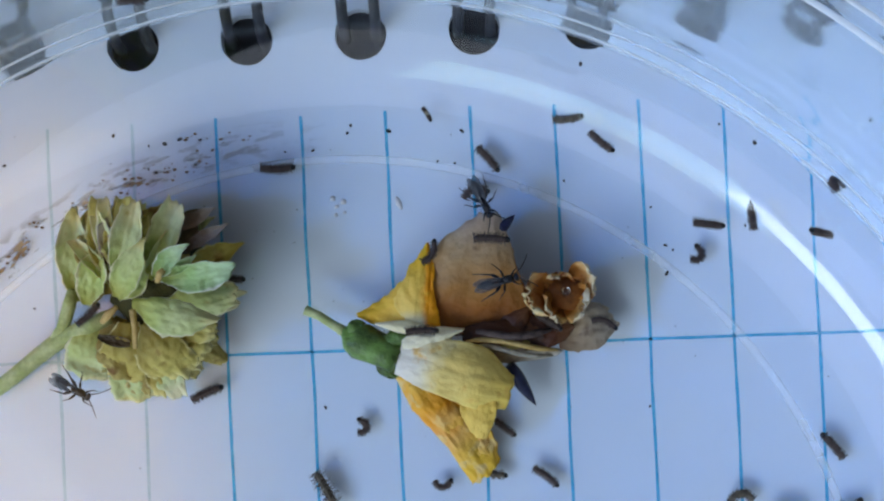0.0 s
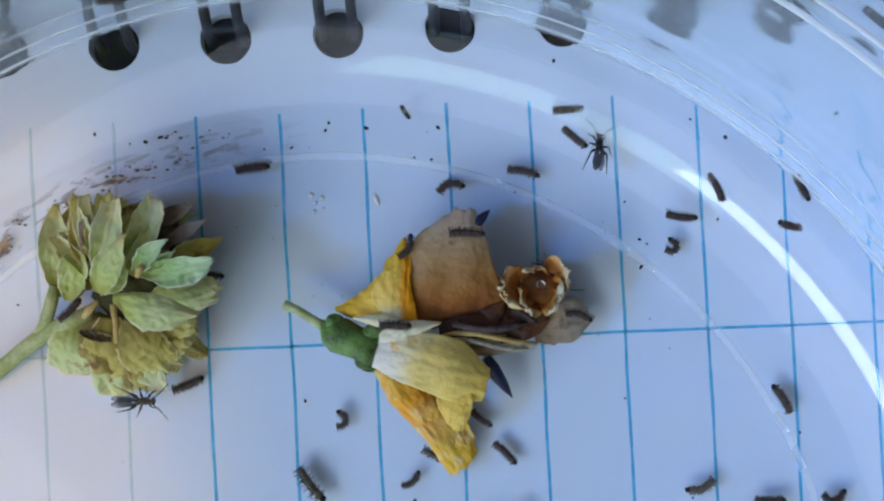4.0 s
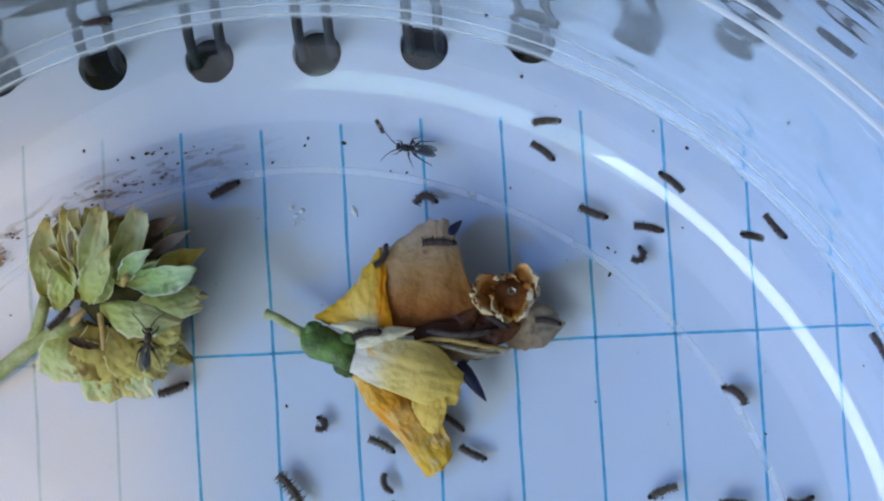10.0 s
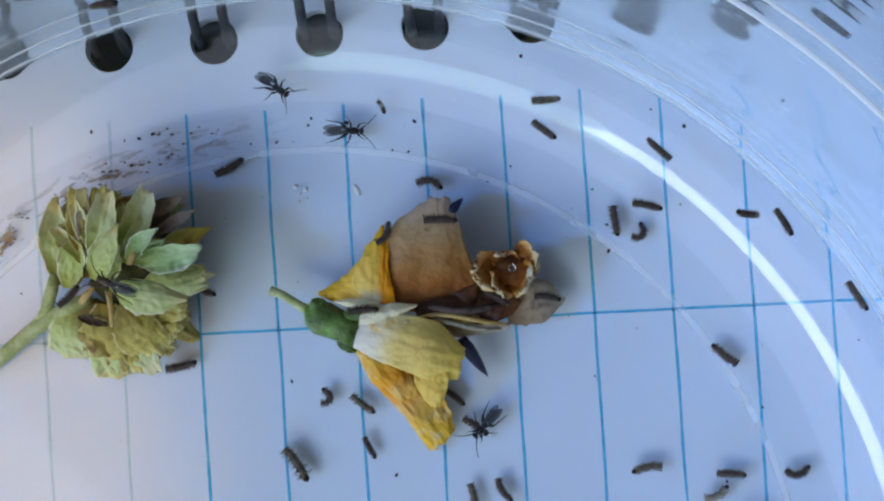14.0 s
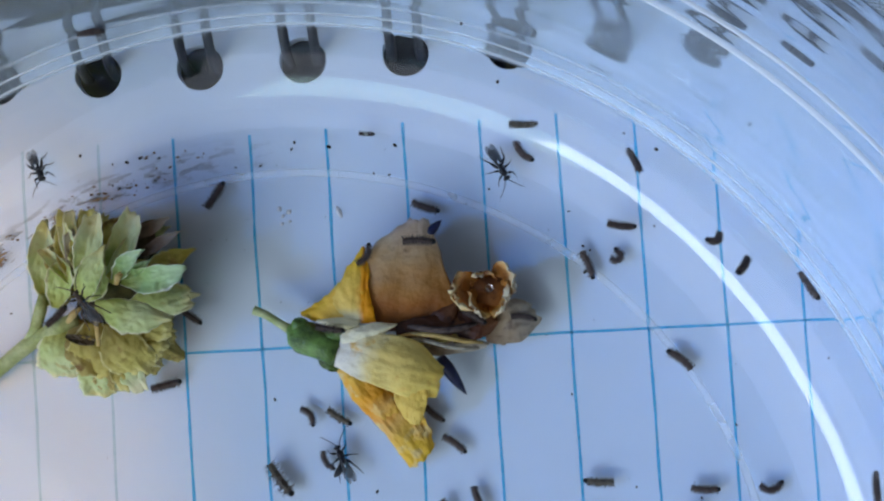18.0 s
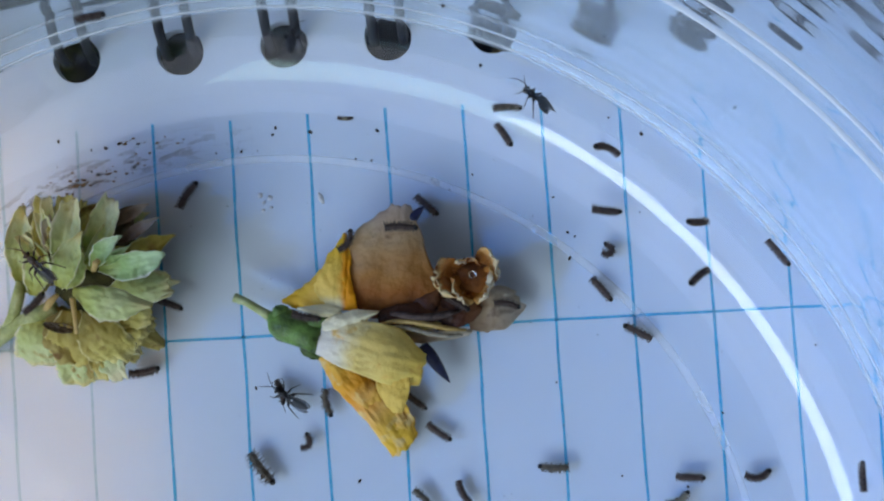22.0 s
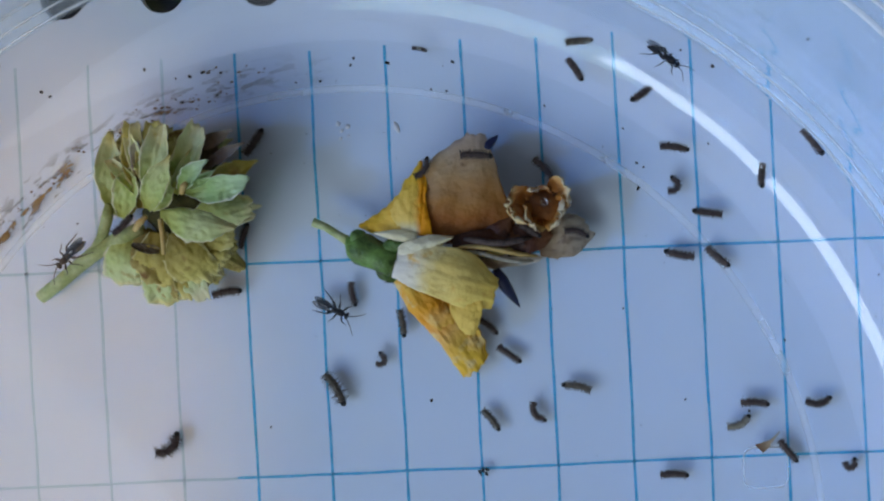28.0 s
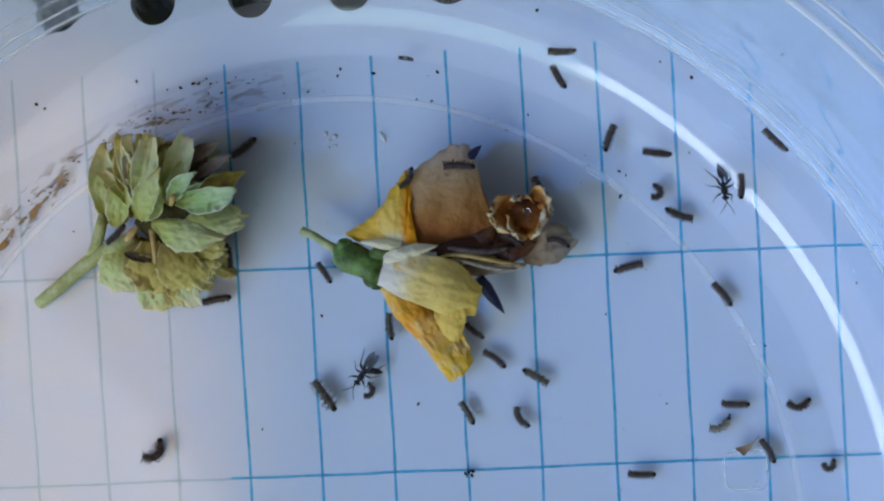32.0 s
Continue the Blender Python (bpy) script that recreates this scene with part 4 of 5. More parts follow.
    for k, (a, b, r, skin) in enumerate((((12.5, 0.6, 4.2), (20.0, -0.3, 4.0), 0.22, STAMEN), ((12.8, 0.2, 4.0), (19.6, -0.9, 3.7), 0.2, RAW_PALE), ((13.5, 1.1, 4.6), (19.5, 1.0, 4.3), 0.3, RAW_DARK))):
        p, q = Vector(a), Vector(b)
        pts = [p.lerp(q, s) + Vector((0, 0.25 * math.sin(s * 5 + k), 0.5 * math.sin(math.pi * s))) for s in (0, 0.2, 0.4, 0.6, 0.8, 1.0)]
        part("filament", *tube([local(x) for x in pts], [r * 0.6, r, r, r * 1.1, r, r * 0.5], 8), skin, flower)
    flower.location.z -= DROP * MM
    return flower


# ---- the caterpillars ----
LARVA_MESH = {}


def larva_meshes(skin, hairy):
    """Three ringed body pieces and a head, for a body 2.5 long and 0.6 thick."""
    key = (skin.name, hairy)
    if key in LARVA_MESH:
        return LARVA_MESH[key]
    made = []
    rnd = random.Random(len(LARVA_MESH) + 5)
    for piece in range(3):
        length, rings = 0.86, 16
        verts, faces = [], []
        pts, radii = [], []
        for k in range(rings + 1):
            u = k / rings
            x = (u - 0.5) * length
            r = 0.228 * (1 + 0.12 * math.sin(u * 4 * 2 * math.pi))
            end = 1.0
            if piece == 0:
                end = min(1.0, 0.45 + 1.6 * u) if u < 0.4 else 1.0
            if piece == 2:
                end = min(1.0, 0.62 + 1.0 * (1 - u)) if u > 0.6 else 1.0
            if u in (0.0, 1.0):
                r *= 0.6
            pts.append((x, 0, 0))
            radii.append(r * end)
        bits = [tube(pts, radii, 12)]
        hairs = []
        for k in range(4):
            x = (k + 0.5) / 4 * length - length / 2
            for a in (-78, -40, 0, 40, 78):
                d = Vector((0.12 * rnd.uniform(-1, 1), math.sin(radians(a)), math.cos(radians(a)))).normalized()
                p = Vector((x, 0, 0)) + d * 0.225
                bits.append(tube([tuple(p), tuple(p + d * 0.05), tuple(p + d * 0.09)], [0.06, 0.04, 0.012], 5))
            for a in ((-96, -80, -64, -40, -14, 14, 40, 64, 80, 96) if hairy else (-100, -86, -66, 66, 86, 100)):
                d = Vector(((0.4 if hairy else 0.22) * rnd.uniform(-1, 1), math.sin(radians(a)), math.cos(radians(a)))).normalized()
                p = Vector((x + rnd.uniform(-0.05, 0.05), 0, 0)) + d * 0.21
                tip = p + d * (rnd.uniform(0.28, 0.5) if hairy else rnd.uniform(0.18, 0.27)) + Vector((rnd.uniform(-0.07, 0.07), 0, 0))
                hairs.append(tube([tuple(p), tuple(tip)], [0.019 if hairy else 0.036, 0.006 if hairy else 0.012], 4))
            for s in (-1, 1):
                bits.append(ball((x, s * 0.17, -0.25), (0.075, 0.06, 0.09), 6, 4))
        v, f = joined(*bits)
        hv, hf = joined(*hairs)
        made.append((mesh_of("body_ring", v, f, skin), mesh_of("bristles", hv, hf, BRISTLE)))
    v, f = ball((0.0, 0, 0.0), (0.21, 0.225, 0.21), 12, 8)
    made.append(mesh_of("head", v, f, HEAD))
    LARVA_MESH[key] = made
    return made


def caterpillar(label, skin=None, size=1.0, hairy=False, stub=False):
    root = tagged(empty("caterpillar"), label, "caterpillar", "caterpillars in the tub")
    rear, mid, front, head = larva_meshes(skin or RAW, hairy)
    root.scale = (size, size, size)
    pieces = []
    for name, me in (("rear_body", rear), ("middle_body", mid), ("front_body", front)):
        ob = new(name, me[0])
        ob.parent = root
        new("bristles", me[1]).parent = ob
        pieces.append(ob)
    h = new("head", head)
    h.parent = pieces[2]
    h.location = (0.50 * MM, 0, 0.02 * MM)
    if stub:
        pieces[0].data = pieces[0].data.copy()
        pieces[0].data.materials[0] = RAW_DARK
        pieces[1].data = pieces[1].data.copy()
        pieces[1].data.materials[0] = RAW_PALE
    return root, pieces


def bent(b, which):
    """The pose of an end piece that turns by b degrees about its joint with the middle one."""
    s = 1 if which == 2 else -1
    j = 0.38 * s
    turn = Matrix.Rotation(radians(b * s), 4, "Z")
    return Matrix.Translation((j * MM, 0, 0)) @ turn @ Matrix.Translation((j * MM, 0, 0))


def lay(x, y, angle, lift=0.0, z=None):
    h, tilt = resting(x, y)
    if z is not None:
        return Matrix.Translation((x * MM, y * MM, z * MM)) @ Matrix.Rotation(radians(angle), 4, "Z")
    up = tilt @ Vector((0, 0, lift))
    return Matrix.Translation(((x + up.x) * MM, (y + up.y) * MM, (h + up.z) * MM)) @ tilt @ Matrix.Rotation(radians(angle), 4, "Z")


def crawl(who, rows, z=None, sinks=None):
    """Key a caterpillar: rows of seconds, x, y, heading and bend; z is its height on a flower, sinks the last one."""
    root, pieces = who
    lift = 0.33 * root.scale[0]
    keys, ends = [], []
    last = None
    for t, x, y, a, b in rows:
        b += 9 * math.sin(rows[0][1] * 3.7 + rows[0][2] * 1.9 + t * 0.4)
        if last is not None:
            a -= 360 * round((a - last) / 360)
        if last is not None and abs(a - last) > 80:
            n = int(abs(a - last) // 80) + 1
            t0, x0, y0, a0, b0 = prev
            for k in range(1, n):
                s = k / n
                keys.append((t0 + (t - t0) * s, lay(x0 + (x - x0) * s, y0 + (y - y0) * s, a0 + (a - a0) * s, lift, z)))
        keys.append((t, lay(x, y, a, lift, sinks if sinks is not None and t == rows[-1][0] else z)))
        ends.append((t, b))
        last, prev = a, (t, x, y, a, b)
    if keys[0][0] > 0:
        keys.insert(0, (0.0, keys[0][1]))
        ends.insert(0, (0.0, ends[0][1]))
    if keys[-1][0] < 32:
        keys.append((32.0, keys[-1][1]))
        ends.append((32.0, ends[-1][1]))
    walk(root, keys)
    for which in (0, 2):
        if len({b for _, b in ends}) == 1:
            pieces[which].matrix_basis = bent(ends[0][1], which)
        else:
            walk(pieces[which], [(t, bent(b, which)) for t, b in ends])


# ---- the wasps ----
def wasp(label, brown=False, size=0.95):
    """A slender black wasp about 3.6 long, heading along x: head, thorax, waist and abdomen, antennae, jointed legs, folded wings."""
    root = tagged(empty("wasp"), label, "wasp", "wasps in the tub")
    root.scale = (size, size, size)
    skin = BROWN_WASP if brown else WASP
    part("head", *ball((1.60, 0, 0.60), (0.22, 0.33, 0.28), 14, 10), skin, root)
    for s in (-1, 1):
        part("eye", *ball((1.64, s * 0.25, 0.66), (0.14, 0.11, 0.17), 8, 6), HEAD, root)
    part("thorax", *joined(ball((0.92, 0, 0.68), (0.50, 0.34, 0.38), 16, 10, 0.12), ball((0.32, 0, 0.64), (0.34, 0.27, 0.28), 12, 8, 0.15), ball((1.32, 0, 0.62), (0.16, 0.15, 0.16), 8, 6)), skin, root)
    v, f = tube([(0.08, 0, 0.60), (-0.10, 0, 0.58), (-0.28, 0, 0.60), (-0.5, 0, 0.62), (-0.85, 0, 0.60), (-1.2, 0, 0.54), (-1.5, 0, 0.46), (-1.72, 0, 0.40)], [0.08, 0.07, 0.11, 0.27, 0.34, 0.30, 0.18, 0.03], 14)
    abdomen = part("abdomen", v, f, skin, root, "tapering glossy abdomen")
    legs = []
    for s in (-1, 1):
        pts, rad = [], []
        for k in range(9):
            u = k / 8
            pts.append((1.72 + 1.75 * u - 0.35 * u * u, s * (0.10 + 0.30 * math.sin(u * 2.2) + 0.85 * u * u), 0.72 + 0.30 * math.sin(u * 2.6) - 0.25 * u))
            rad.append(0.052 - 0.026 * u)
        legs.append(part("antenna", *tube(pts, rad, 6), skin, root))
        for hip, knee, ankle, toe, r in (
            ((1.15, 0.2, 0.45), (1.42, 0.62, 0.72), (1.62, 0.78, 0.22), (1.98, 0.86, 0.05), 0.085),
            ((0.62, 0.22, 0.42), (0.48, 0.85, 0.86), (0.22, 1.18, 0.25), (-0.05, 1.52, 0.05), 0.08),
            ((0.30, 0.2, 0.42), (-0.25, 0.72, 0.98), (-0.92, 0.98, 0.42), (-1.62, 1.22, 0.05), 0.11),
        ):
            a, b, c, d = (Vector((p[0], s * p[1], p[2])) for p in (hip, knee, ankle, toe))
            pts = [a, a.lerp(b, 0.5), a.lerp(b, 0.9), b, b.lerp(c, 0.5), c, c.lerp(d, 0.4), d]
            v, f = tube(pts, [r * 0.85, r * 1.4, r * 1.0, r * 0.62, r * 0.65, r * 0.52, r * 0.36, r * 0.26], 7)
            legs.append(part("leg", v, f, skin, root))
        for wide, back, reach, lift in ((0.62, 0.24, -1.95, 1.04), (0.44, 0.18, -1.40, 0.99)):
            w, f, uv = petal((0.62, s * 0.20, lift - 0.05), (reach, s * back, lift - 0.10), wide, 0.10, 0.05, s * 8, 90 + s, 14, 8, 1.9, 0.6, 0.03, 0.02, 0.22, 0.02)
            part("wing", w, f, WING, root, "smoky translucent wing", uvs=uv)
    return root, legs, abdomen


def stand(x, y, z, a):
    """The pose of a wasp: level on the floor and the flowers, tilted where it stands on the tub's slope."""
    h, tilt = resting(x, y)
    if abs(h - z) > 1.5 or math.hypot(x - CX, y - CY) < 43:
        tilt = Matrix.Identity(4)
    return Matrix.Translation((x * MM, y * MM, z * MM)) @ tilt @ Matrix.Rotation(radians(a), 4, "Z")


def wander(who, rows, curls=()):
    """Key a wasp: rows of seconds, x, y, z and heading; its legs and antennae swing as it goes, its abdomen curls sideways."""
    root, legs, abdomen = who
    if curls:
        walk(abdomen, [(t, pose(0, 0, 0, 0, 0, -a)) for t, a in curls])
    keys = []
    prev = None
    for t, x, y, z, a in rows:
        if prev:
            a -= 360 * round((a - prev[4]) / 360)
            if abs(a - prev[4]) > 80:
                n = int(abs(a - prev[4]) // 80) + 1
                for k in range(1, n):
                    s = k / n
                    q = [p + (v - p) * s for p, v in zip(prev, (t, x, y, z, a))]
                    keys.append((q[0], stand(*q[1:])))
        keys.append((t, stand(x, y, z, a)))
        prev = (t, x, y, z, a)
    if keys[-1][0] < 32:
        keys.append((32.0, keys[-1][1]))
    walk(root, keys)
    for k, leg in enumerate(legs):
        swing = []
        for n in range(65):
            t = n * 0.5
            swing.append((t, pose(0, 0, 0, 0, 0, (6 if k % 4 else 9) * math.sin(n * 2.2 + k * 2.1))))
        walk(leg, swing)


# ---- small things ----
def build_pellets():
    rnd = random.Random(11)
    shapes = [mesh_of("frass_pellet", *ball((0, 0, 0), (0.24, 0.16, 0.15), 8, 6, 0.5, k), FRASS) for k in range(4)]
    for k, (x, y) in enumerate(PELLETS):
        ob = tagged(new("frass_pellet", shapes[k % 4]), "tiny dark brown frass pellet on the clear plastic", "pellet", "pellets in the tub")
        s = rnd.uniform(0.45, 0.95)
        h, tilt = resting(x, y)
        ob.matrix_world = Matrix.Translation((x * MM, y * MM, (h + 0.12 * s) * MM)) @ tilt @ Matrix.Rotation(rnd.uniform(0, 6), 4, "Z") @ Matrix.Diagonal((s, s, s, 1))
    verts, faces, uvs = [], [], []
    nu, nv = 90, 10
    for i in range(nu + 1):
        a = radians(164 - 74 * i / nu)
        for j in range(nv + 1):
            r = 43.2 + 3.4 * j / nv
            x, y = CX + r * math.cos(a), CY + r * math.sin(a)
            verts.append((x, y, floor_height(r) + 0.05))
            uvs.append((i / nu, j / nv))
    for i in range(nu):
        for j in range(nv):
            a = i * (nv + 1) + j
            faces.append((a, a + 1, a + nv + 2, a + nv + 1))
    film = part("dried_smear", verts, faces, SMEAR, uvs=uvs)
    tagged(film, "dried brown smear of frass along the tub's floor edge", "smear", kind="stuff")
    crumbs = []
    for k in range(26):
        a0, r0 = rnd.uniform(94, 140), 43.8 + abs(rnd.gauss(0, 1.5))
        for j in range(rnd.randint(2, 7)):
            a, r = radians(a0 + rnd.gauss(0, 0.9)), r0 + rnd.gauss(0, 0.35)
            x, y = CX + r * math.cos(a), CY + r * math.sin(a)
            w = rnd.uniform(0.03, 0.11)
            crumbs.append(ball((x, y, floor_height(r) + 0.05), (w * rnd.uniform(1, 2.2), w, 0.06), 8, 5, 0.8, k * 9 + j))
    tagged(part("brown_crumbs", *joined(*crumbs), CRUMB), "scattered brown crumbs by the tub's floor edge", "crumbs", kind="stuff")
    specks = []
    for k in range(160):
        a, r = rnd.uniform(-0.6, 2.4), rnd.uniform(20, 53)
        x, y = CX + r * math.cos(a), CY + r * math.sin(a)
        z, _ = resting(x, y)
        w = rnd.uniform(0.02, 0.07)
        specks.append(ball((x, y, z + 0.02), (w, w * 0.8, w * 0.6), 6, 4, 0.5, k))
    tagged(part("dust_specks", *joined(*specks), FRASS), "scattered fine brown specks on the clear plastic", "specks", kind="stuff")
    flake = blade((39.2, -19.2, 0.55), (41.0, -17.6, 1.0), (0.55, 0.42, 0.22, 0.10, 0.03), (0.5, 0.36, 0.18, 0.08, 0.03), 0.25, 0.15, 10, 120, 0.1, 0.05, 0.08, 14, 8)
    tagged(part("leaf_flake", flake[0], flake[1], SKIN["husk"], uvs=flake[2]), "small torn grey-brown leaf flake on the tub floor", "flake")


# ---- the room ----
# unseen shell, added to close in reflections and bounce the lamps' light
def build_room():
    turn = Matrix.Rotation(radians(39), 4, "Z")

    def shell(name, piece, material, label, category):
        ob = tagged(part(name, *piece, material, smooth=False), label, category, kind="structure")
        ob.matrix_world = turn

    tagged(part("table_top", *box(-600, -450, -34, 800, 450, -9), WOOD, smooth=False), "dark brown wooden table top under the notebook", "table")
    x0, y0, z0, x1, y1, z1, t = -1230, -1500, -760, 2100, 1600, 1750, 120
    shell("floor", box(x0, y0, z0 - t, x1, y1, z0), WOOD, "dark brown wooden floor", "floor")
    shell("ceiling", box(x0, y0, z1, x1, y1, z1 + t), WALL, "white painted ceiling", "ceiling")
    shell("wall_east", box(x1, y0, z0, x1 + t, y1, z1), WALL, "off-white painted wall", "wall")
    shell("wall_south", box(x0, y0 - t, z0, x1, y0, z1), WALL, "off-white painted wall", "wall")
    west = joined(box(x0 - t, y0, z0, x0, y1, 560), box(x0 - t, y0, 960, x0, y1, z1), box(x0 - t, y0, 560, x0, -1000, 960), box(x0 - t, 520, 560, x0, y1, 960))
    shell("wall_west", west, WALL, "off-white painted wall with a long window opening", "wall")
    north = joined(box(x0, y1, z0, x1, y1 + t, 350), box(x0, y1, 1650, x1, y1 + t, z1), box(x0, y1, 350, -200, y1 + t, 1650), box(1600, y1, 350, x1, y1 + t, 1650))
    shell("wall_north", north, WALL, "off-white painted wall with a window opening", "wall")


build_room()
build_notebook()
build_tub()
build_green_flower()
build_yellow_flower()
build_pellets()


def motions():
    brown, dark, grey = "small brown ringed caterpillar on the clear tub floor", "small dark brown caterpillar on the tub's sloping edge", "small grey-olive caterpillar with fine bristles on the tub floor"
    larva_1 = [(0, -2.2, 15.2, -2.8, 0), (3, -2.3, 15.3, -3.2, 0), (6, -3.3, 14.5, 24.8, 0), (9, -3.5, 14.5, 24.6, 0), (13, -3.4, 14.6, 24.1, 0), (15, -3.5, 14.4, 24.3, 0), (19, -3.4, 13.9, 56.1, 0), (21, -3.9, 13.3, 51.1, 0), (23, -4.6, 12.6, 55.8, 0), (27, -5.5, 10.9, 64.2, 0), (28, -5.6, 11.2, 51.4, 0), (32, -5.6, 11.6, 31, 0)]
    larva_2 = [(0, 10.4, 19.1, -62.8, 0), (3, 10.5, 19, -63.1, 0), (6, 10.4, 19, -63.2, 0), (9, 10.4, 19.1, -63.4, 0), (13, 10.4, 19.1, -78.7, 0), (15, 10.4, 19, -43.8, 0), (19, 10.7, 18.7, -4.1, 0), (21, 10.6, 18.7, -4, 0), (23, 10.2, 18.9, -9.2, 0), (27, 10.2, 18.8, -14.3, 0), (28, 10.2, 18.9, -13.5, 0), (32, 10.3, 19, -13.7, 0)]
    larva_3 = [(0, 15.2, 15.3, -50.8, 0), (3, 18.6, 14, -15.2, 0), (6, 22.9, 12.8, -13.2, 0), (9, 27, 11.2, -21.5, 0), (13, 30.2, 8.3, -58.8, 0), (15, 30, 7.4, -98.9, 0), (19, 29.8, 5.1, -59, 0), (21, 31.2, 3.3, -54, 0), (23, 32.8, 1.3, -49.1, 0), (27, 35.6, -1, -44.3, 0), (28, 36.2, -1.5, -43.3, 0), (32, 38.3, -4.3, -53.3, 0)]
    larva_4 = [(0, 21.7, 17.9, 9.2, 0), (3, 23.1, 18, 8.8, 0), (6, 24.5, 18.4, 11.8, 0), (9, 24.5, 18.3, 11.6, 0), (13, 24.5, 18.3, 11.2, 0), (15, 24.6, 18.2, 8.2, 0), (19, 24.6, 18.3, 5.9, 0), (21, 24.6, 18.4, 6, 0), (23, 24.6, 18.4, 7.8, 0), (27, 24.6, 18.3, 7.7, 0), (28, 24.5, 18.3, 11.5, 0), (32, 24.6, 18.3, 6.2, 0)]
    larva_5 = [(0, 24.3, 16, -44.8, 0), (3, 24.3, 16, -45.1, 0), (6, 24.1, 16.1, -45.3, 0), (9, 24.2, 16, -41.5, 0), (13, 24.3, 16, -41.9, 0), (15, 24.3, 15.9, -42, 0), (19, 24.4, 16.1, -64, 20), (21, 24.3, 16.3, -69, 10), (23, 24.3, 16.3, -59.1, 0), (27, 24.2, 16.2, -59.3, 0), (28, 24.2, 16.1, -63.2, 0), (32, 24.2, 16.3, -68.2, 0)]
    larva_6 = [(0, 41.1, 11.6, 37.3, -55), (3, 41.1, 11.2, -107.9, 15), (6, 41.6, 9.6, -48.3, 0), (9, 42.2, 8.4, -58.7, 0), (13, 43.2, 7.2, -69, 0), (15, 43.6, 5.9, -89.3, 0), (19, 42.4, 4.2, -143.7, 0), (21, 41.3, 3.2, -141.8, 0), (23, 39.7, 2.6, -158.8, 0), (27, 36.7, 2.6, 175.9, 0), (28, 35.7, 2.5, 168.8, 0), (32, 34.8, 3, 156.6, 0)]
    larva_7 = [(0, 41.1, 7.7, 179.2, 0), (3, 41, 7.7, 179.8, 0), (6, 41, 7.6, 176.8, 0), (9, 41, 7.5, 176.6, 0), (13, 41.1, 7.4, -171.7, -20), (15, 40.9, 7.2, -178.7, -10), (19, 40.7, 6.9, -143.8, -35), (21, 40.5, 7.3, -173.9, -10), (23, 40.4, 7.2, -158.9, -10), (27, 40.4, 6.2, -114.3, 0), (28, 40.1, 5.6, -107.7, 0), (32, 40.1, 5.4, -102.6, 0)]
    larva_8 = [(0, 36.1, 9.3, 82.3, -10), (3, 35.6, 10.6, 102, 0), (6, 35.4, 11.9, 96.7, 0), (9, 34.9, 12.3, 136.4, 25), (13, 34.4, 13, 131.1, 0), (15, 33.7, 13.5, 130.9, 0), (19, 34.1, 14.3, 91, 0), (21, 33.4, 14.2, 145.9, 35), (23, 32.8, 14.2, 165.8, 20), (27, 30.6, 13.9, -162.2, 0), (28, 30.1, 13.4, -143.1, 0), (32, 28.7, 10.6, -112.9, 0)]
    larva_9 = [(0, 32.8, 8.9, -7.8, 0), (3, 32.8, 9, -8.2, 0), (6, 32.7, 9, -11.2, 0), (9, 32.8, 8.9, -11.4, 0), (13, 32.9, 8.9, -13.8, 0), (15, 32.8, 8.8, -11.8, 0), (19, 32.8, 8.9, -9, 0), (21, 32.8, 8.9, -8.9, 0), (23, 32.8, 9, -7.1, 0), (27, 32.8, 8.9, -9.2, 0), (28, 32.7, 8.6, -8.3, 0), (32, 32.8, 8.8, -8.5, 0)]
    larva_10 = [(0, 32.3, 6.3, 57.3, 75), (3, 32.4, 6.4, 57, 75), (6, 32.3, 6.5, 56.8, 75), (9, 32.3, 6.3, 46.5, 75), (13, 32.4, 6.3, 46.4, 70), (15, 32.5, 6.2, 46.3, 75), (19, 32.8, 5.8, 51.2, 75), (21, 33.2, 5.3, 56.1, 75), (23, 33.1, 5.4, 56.1, 80), (27, 33.2, 5.3, 65.7, 80), (28, 33, 5, 67.2, 75), (32, 33.1, 5.1, 67.3, 75)]
    larva_11 = [(0, 47.4, -2.7, -62.7, 0), (9, 50.2, -2.4, -63.8, 0), (13, 49.2, -0.4, -59, 0), (15, 48.4, 0.6, -64.4, 0), (19, 47.2, 3.1, -69.3, 0), (21, 46.7, 3.6, -54.2, 0), (23, 45.5, 5.2, -52.3, 0), (27, 43.6, 7.8, -59.6, 0), (28, 43.6, 8, -61.3, 0), (32, 42.4, 9.1, -43.6, 0)]
    larva_12 = [(0, 42.5, -9.8, 129.2, 0), (3, 41.3, -7.6, 118.9, 0), (6, 39.9, -5.3, 121.7, 0), (9, 39.8, -5.8, 136.5, 40), (13, 39.4, -5, 134.2, 0), (15, 38.6, -4.4, 144.2, 0), (19, 37.1, -3, 138, 0), (21, 35.9, -2.5, 158.2, 0), (23, 34.5, -1.4, 141, 0), (27, 33.6, -1.2, 157.9, 0), (28, 33, -1.2, 166.9, 0), (32, 30, -1.4, -167.9, 0)]
    larva_13 = [(0, 34.7, -13.3, -177.8, 40), (3, 34, -13.6, -157.9, -15), (6, 33.1, -13.6, -163.1, -20), (9, 33, -13.6, -161.4, 0), (13, 32.1, -14, -165.4, 10), (15, 31.2, -13.9, 176.6, 0), (19, 28.9, -13.6, 173.5, 0), (21, 27.5, -13.3, 173.4, 0), (23, 26.3, -13.3, 176.4, 0), (27, 23.4, -12.9, 171.1, 0), (28, 23.1, -12.7, 165.2, 0), (32, 20.9, -11.3, 147.1, 0)]
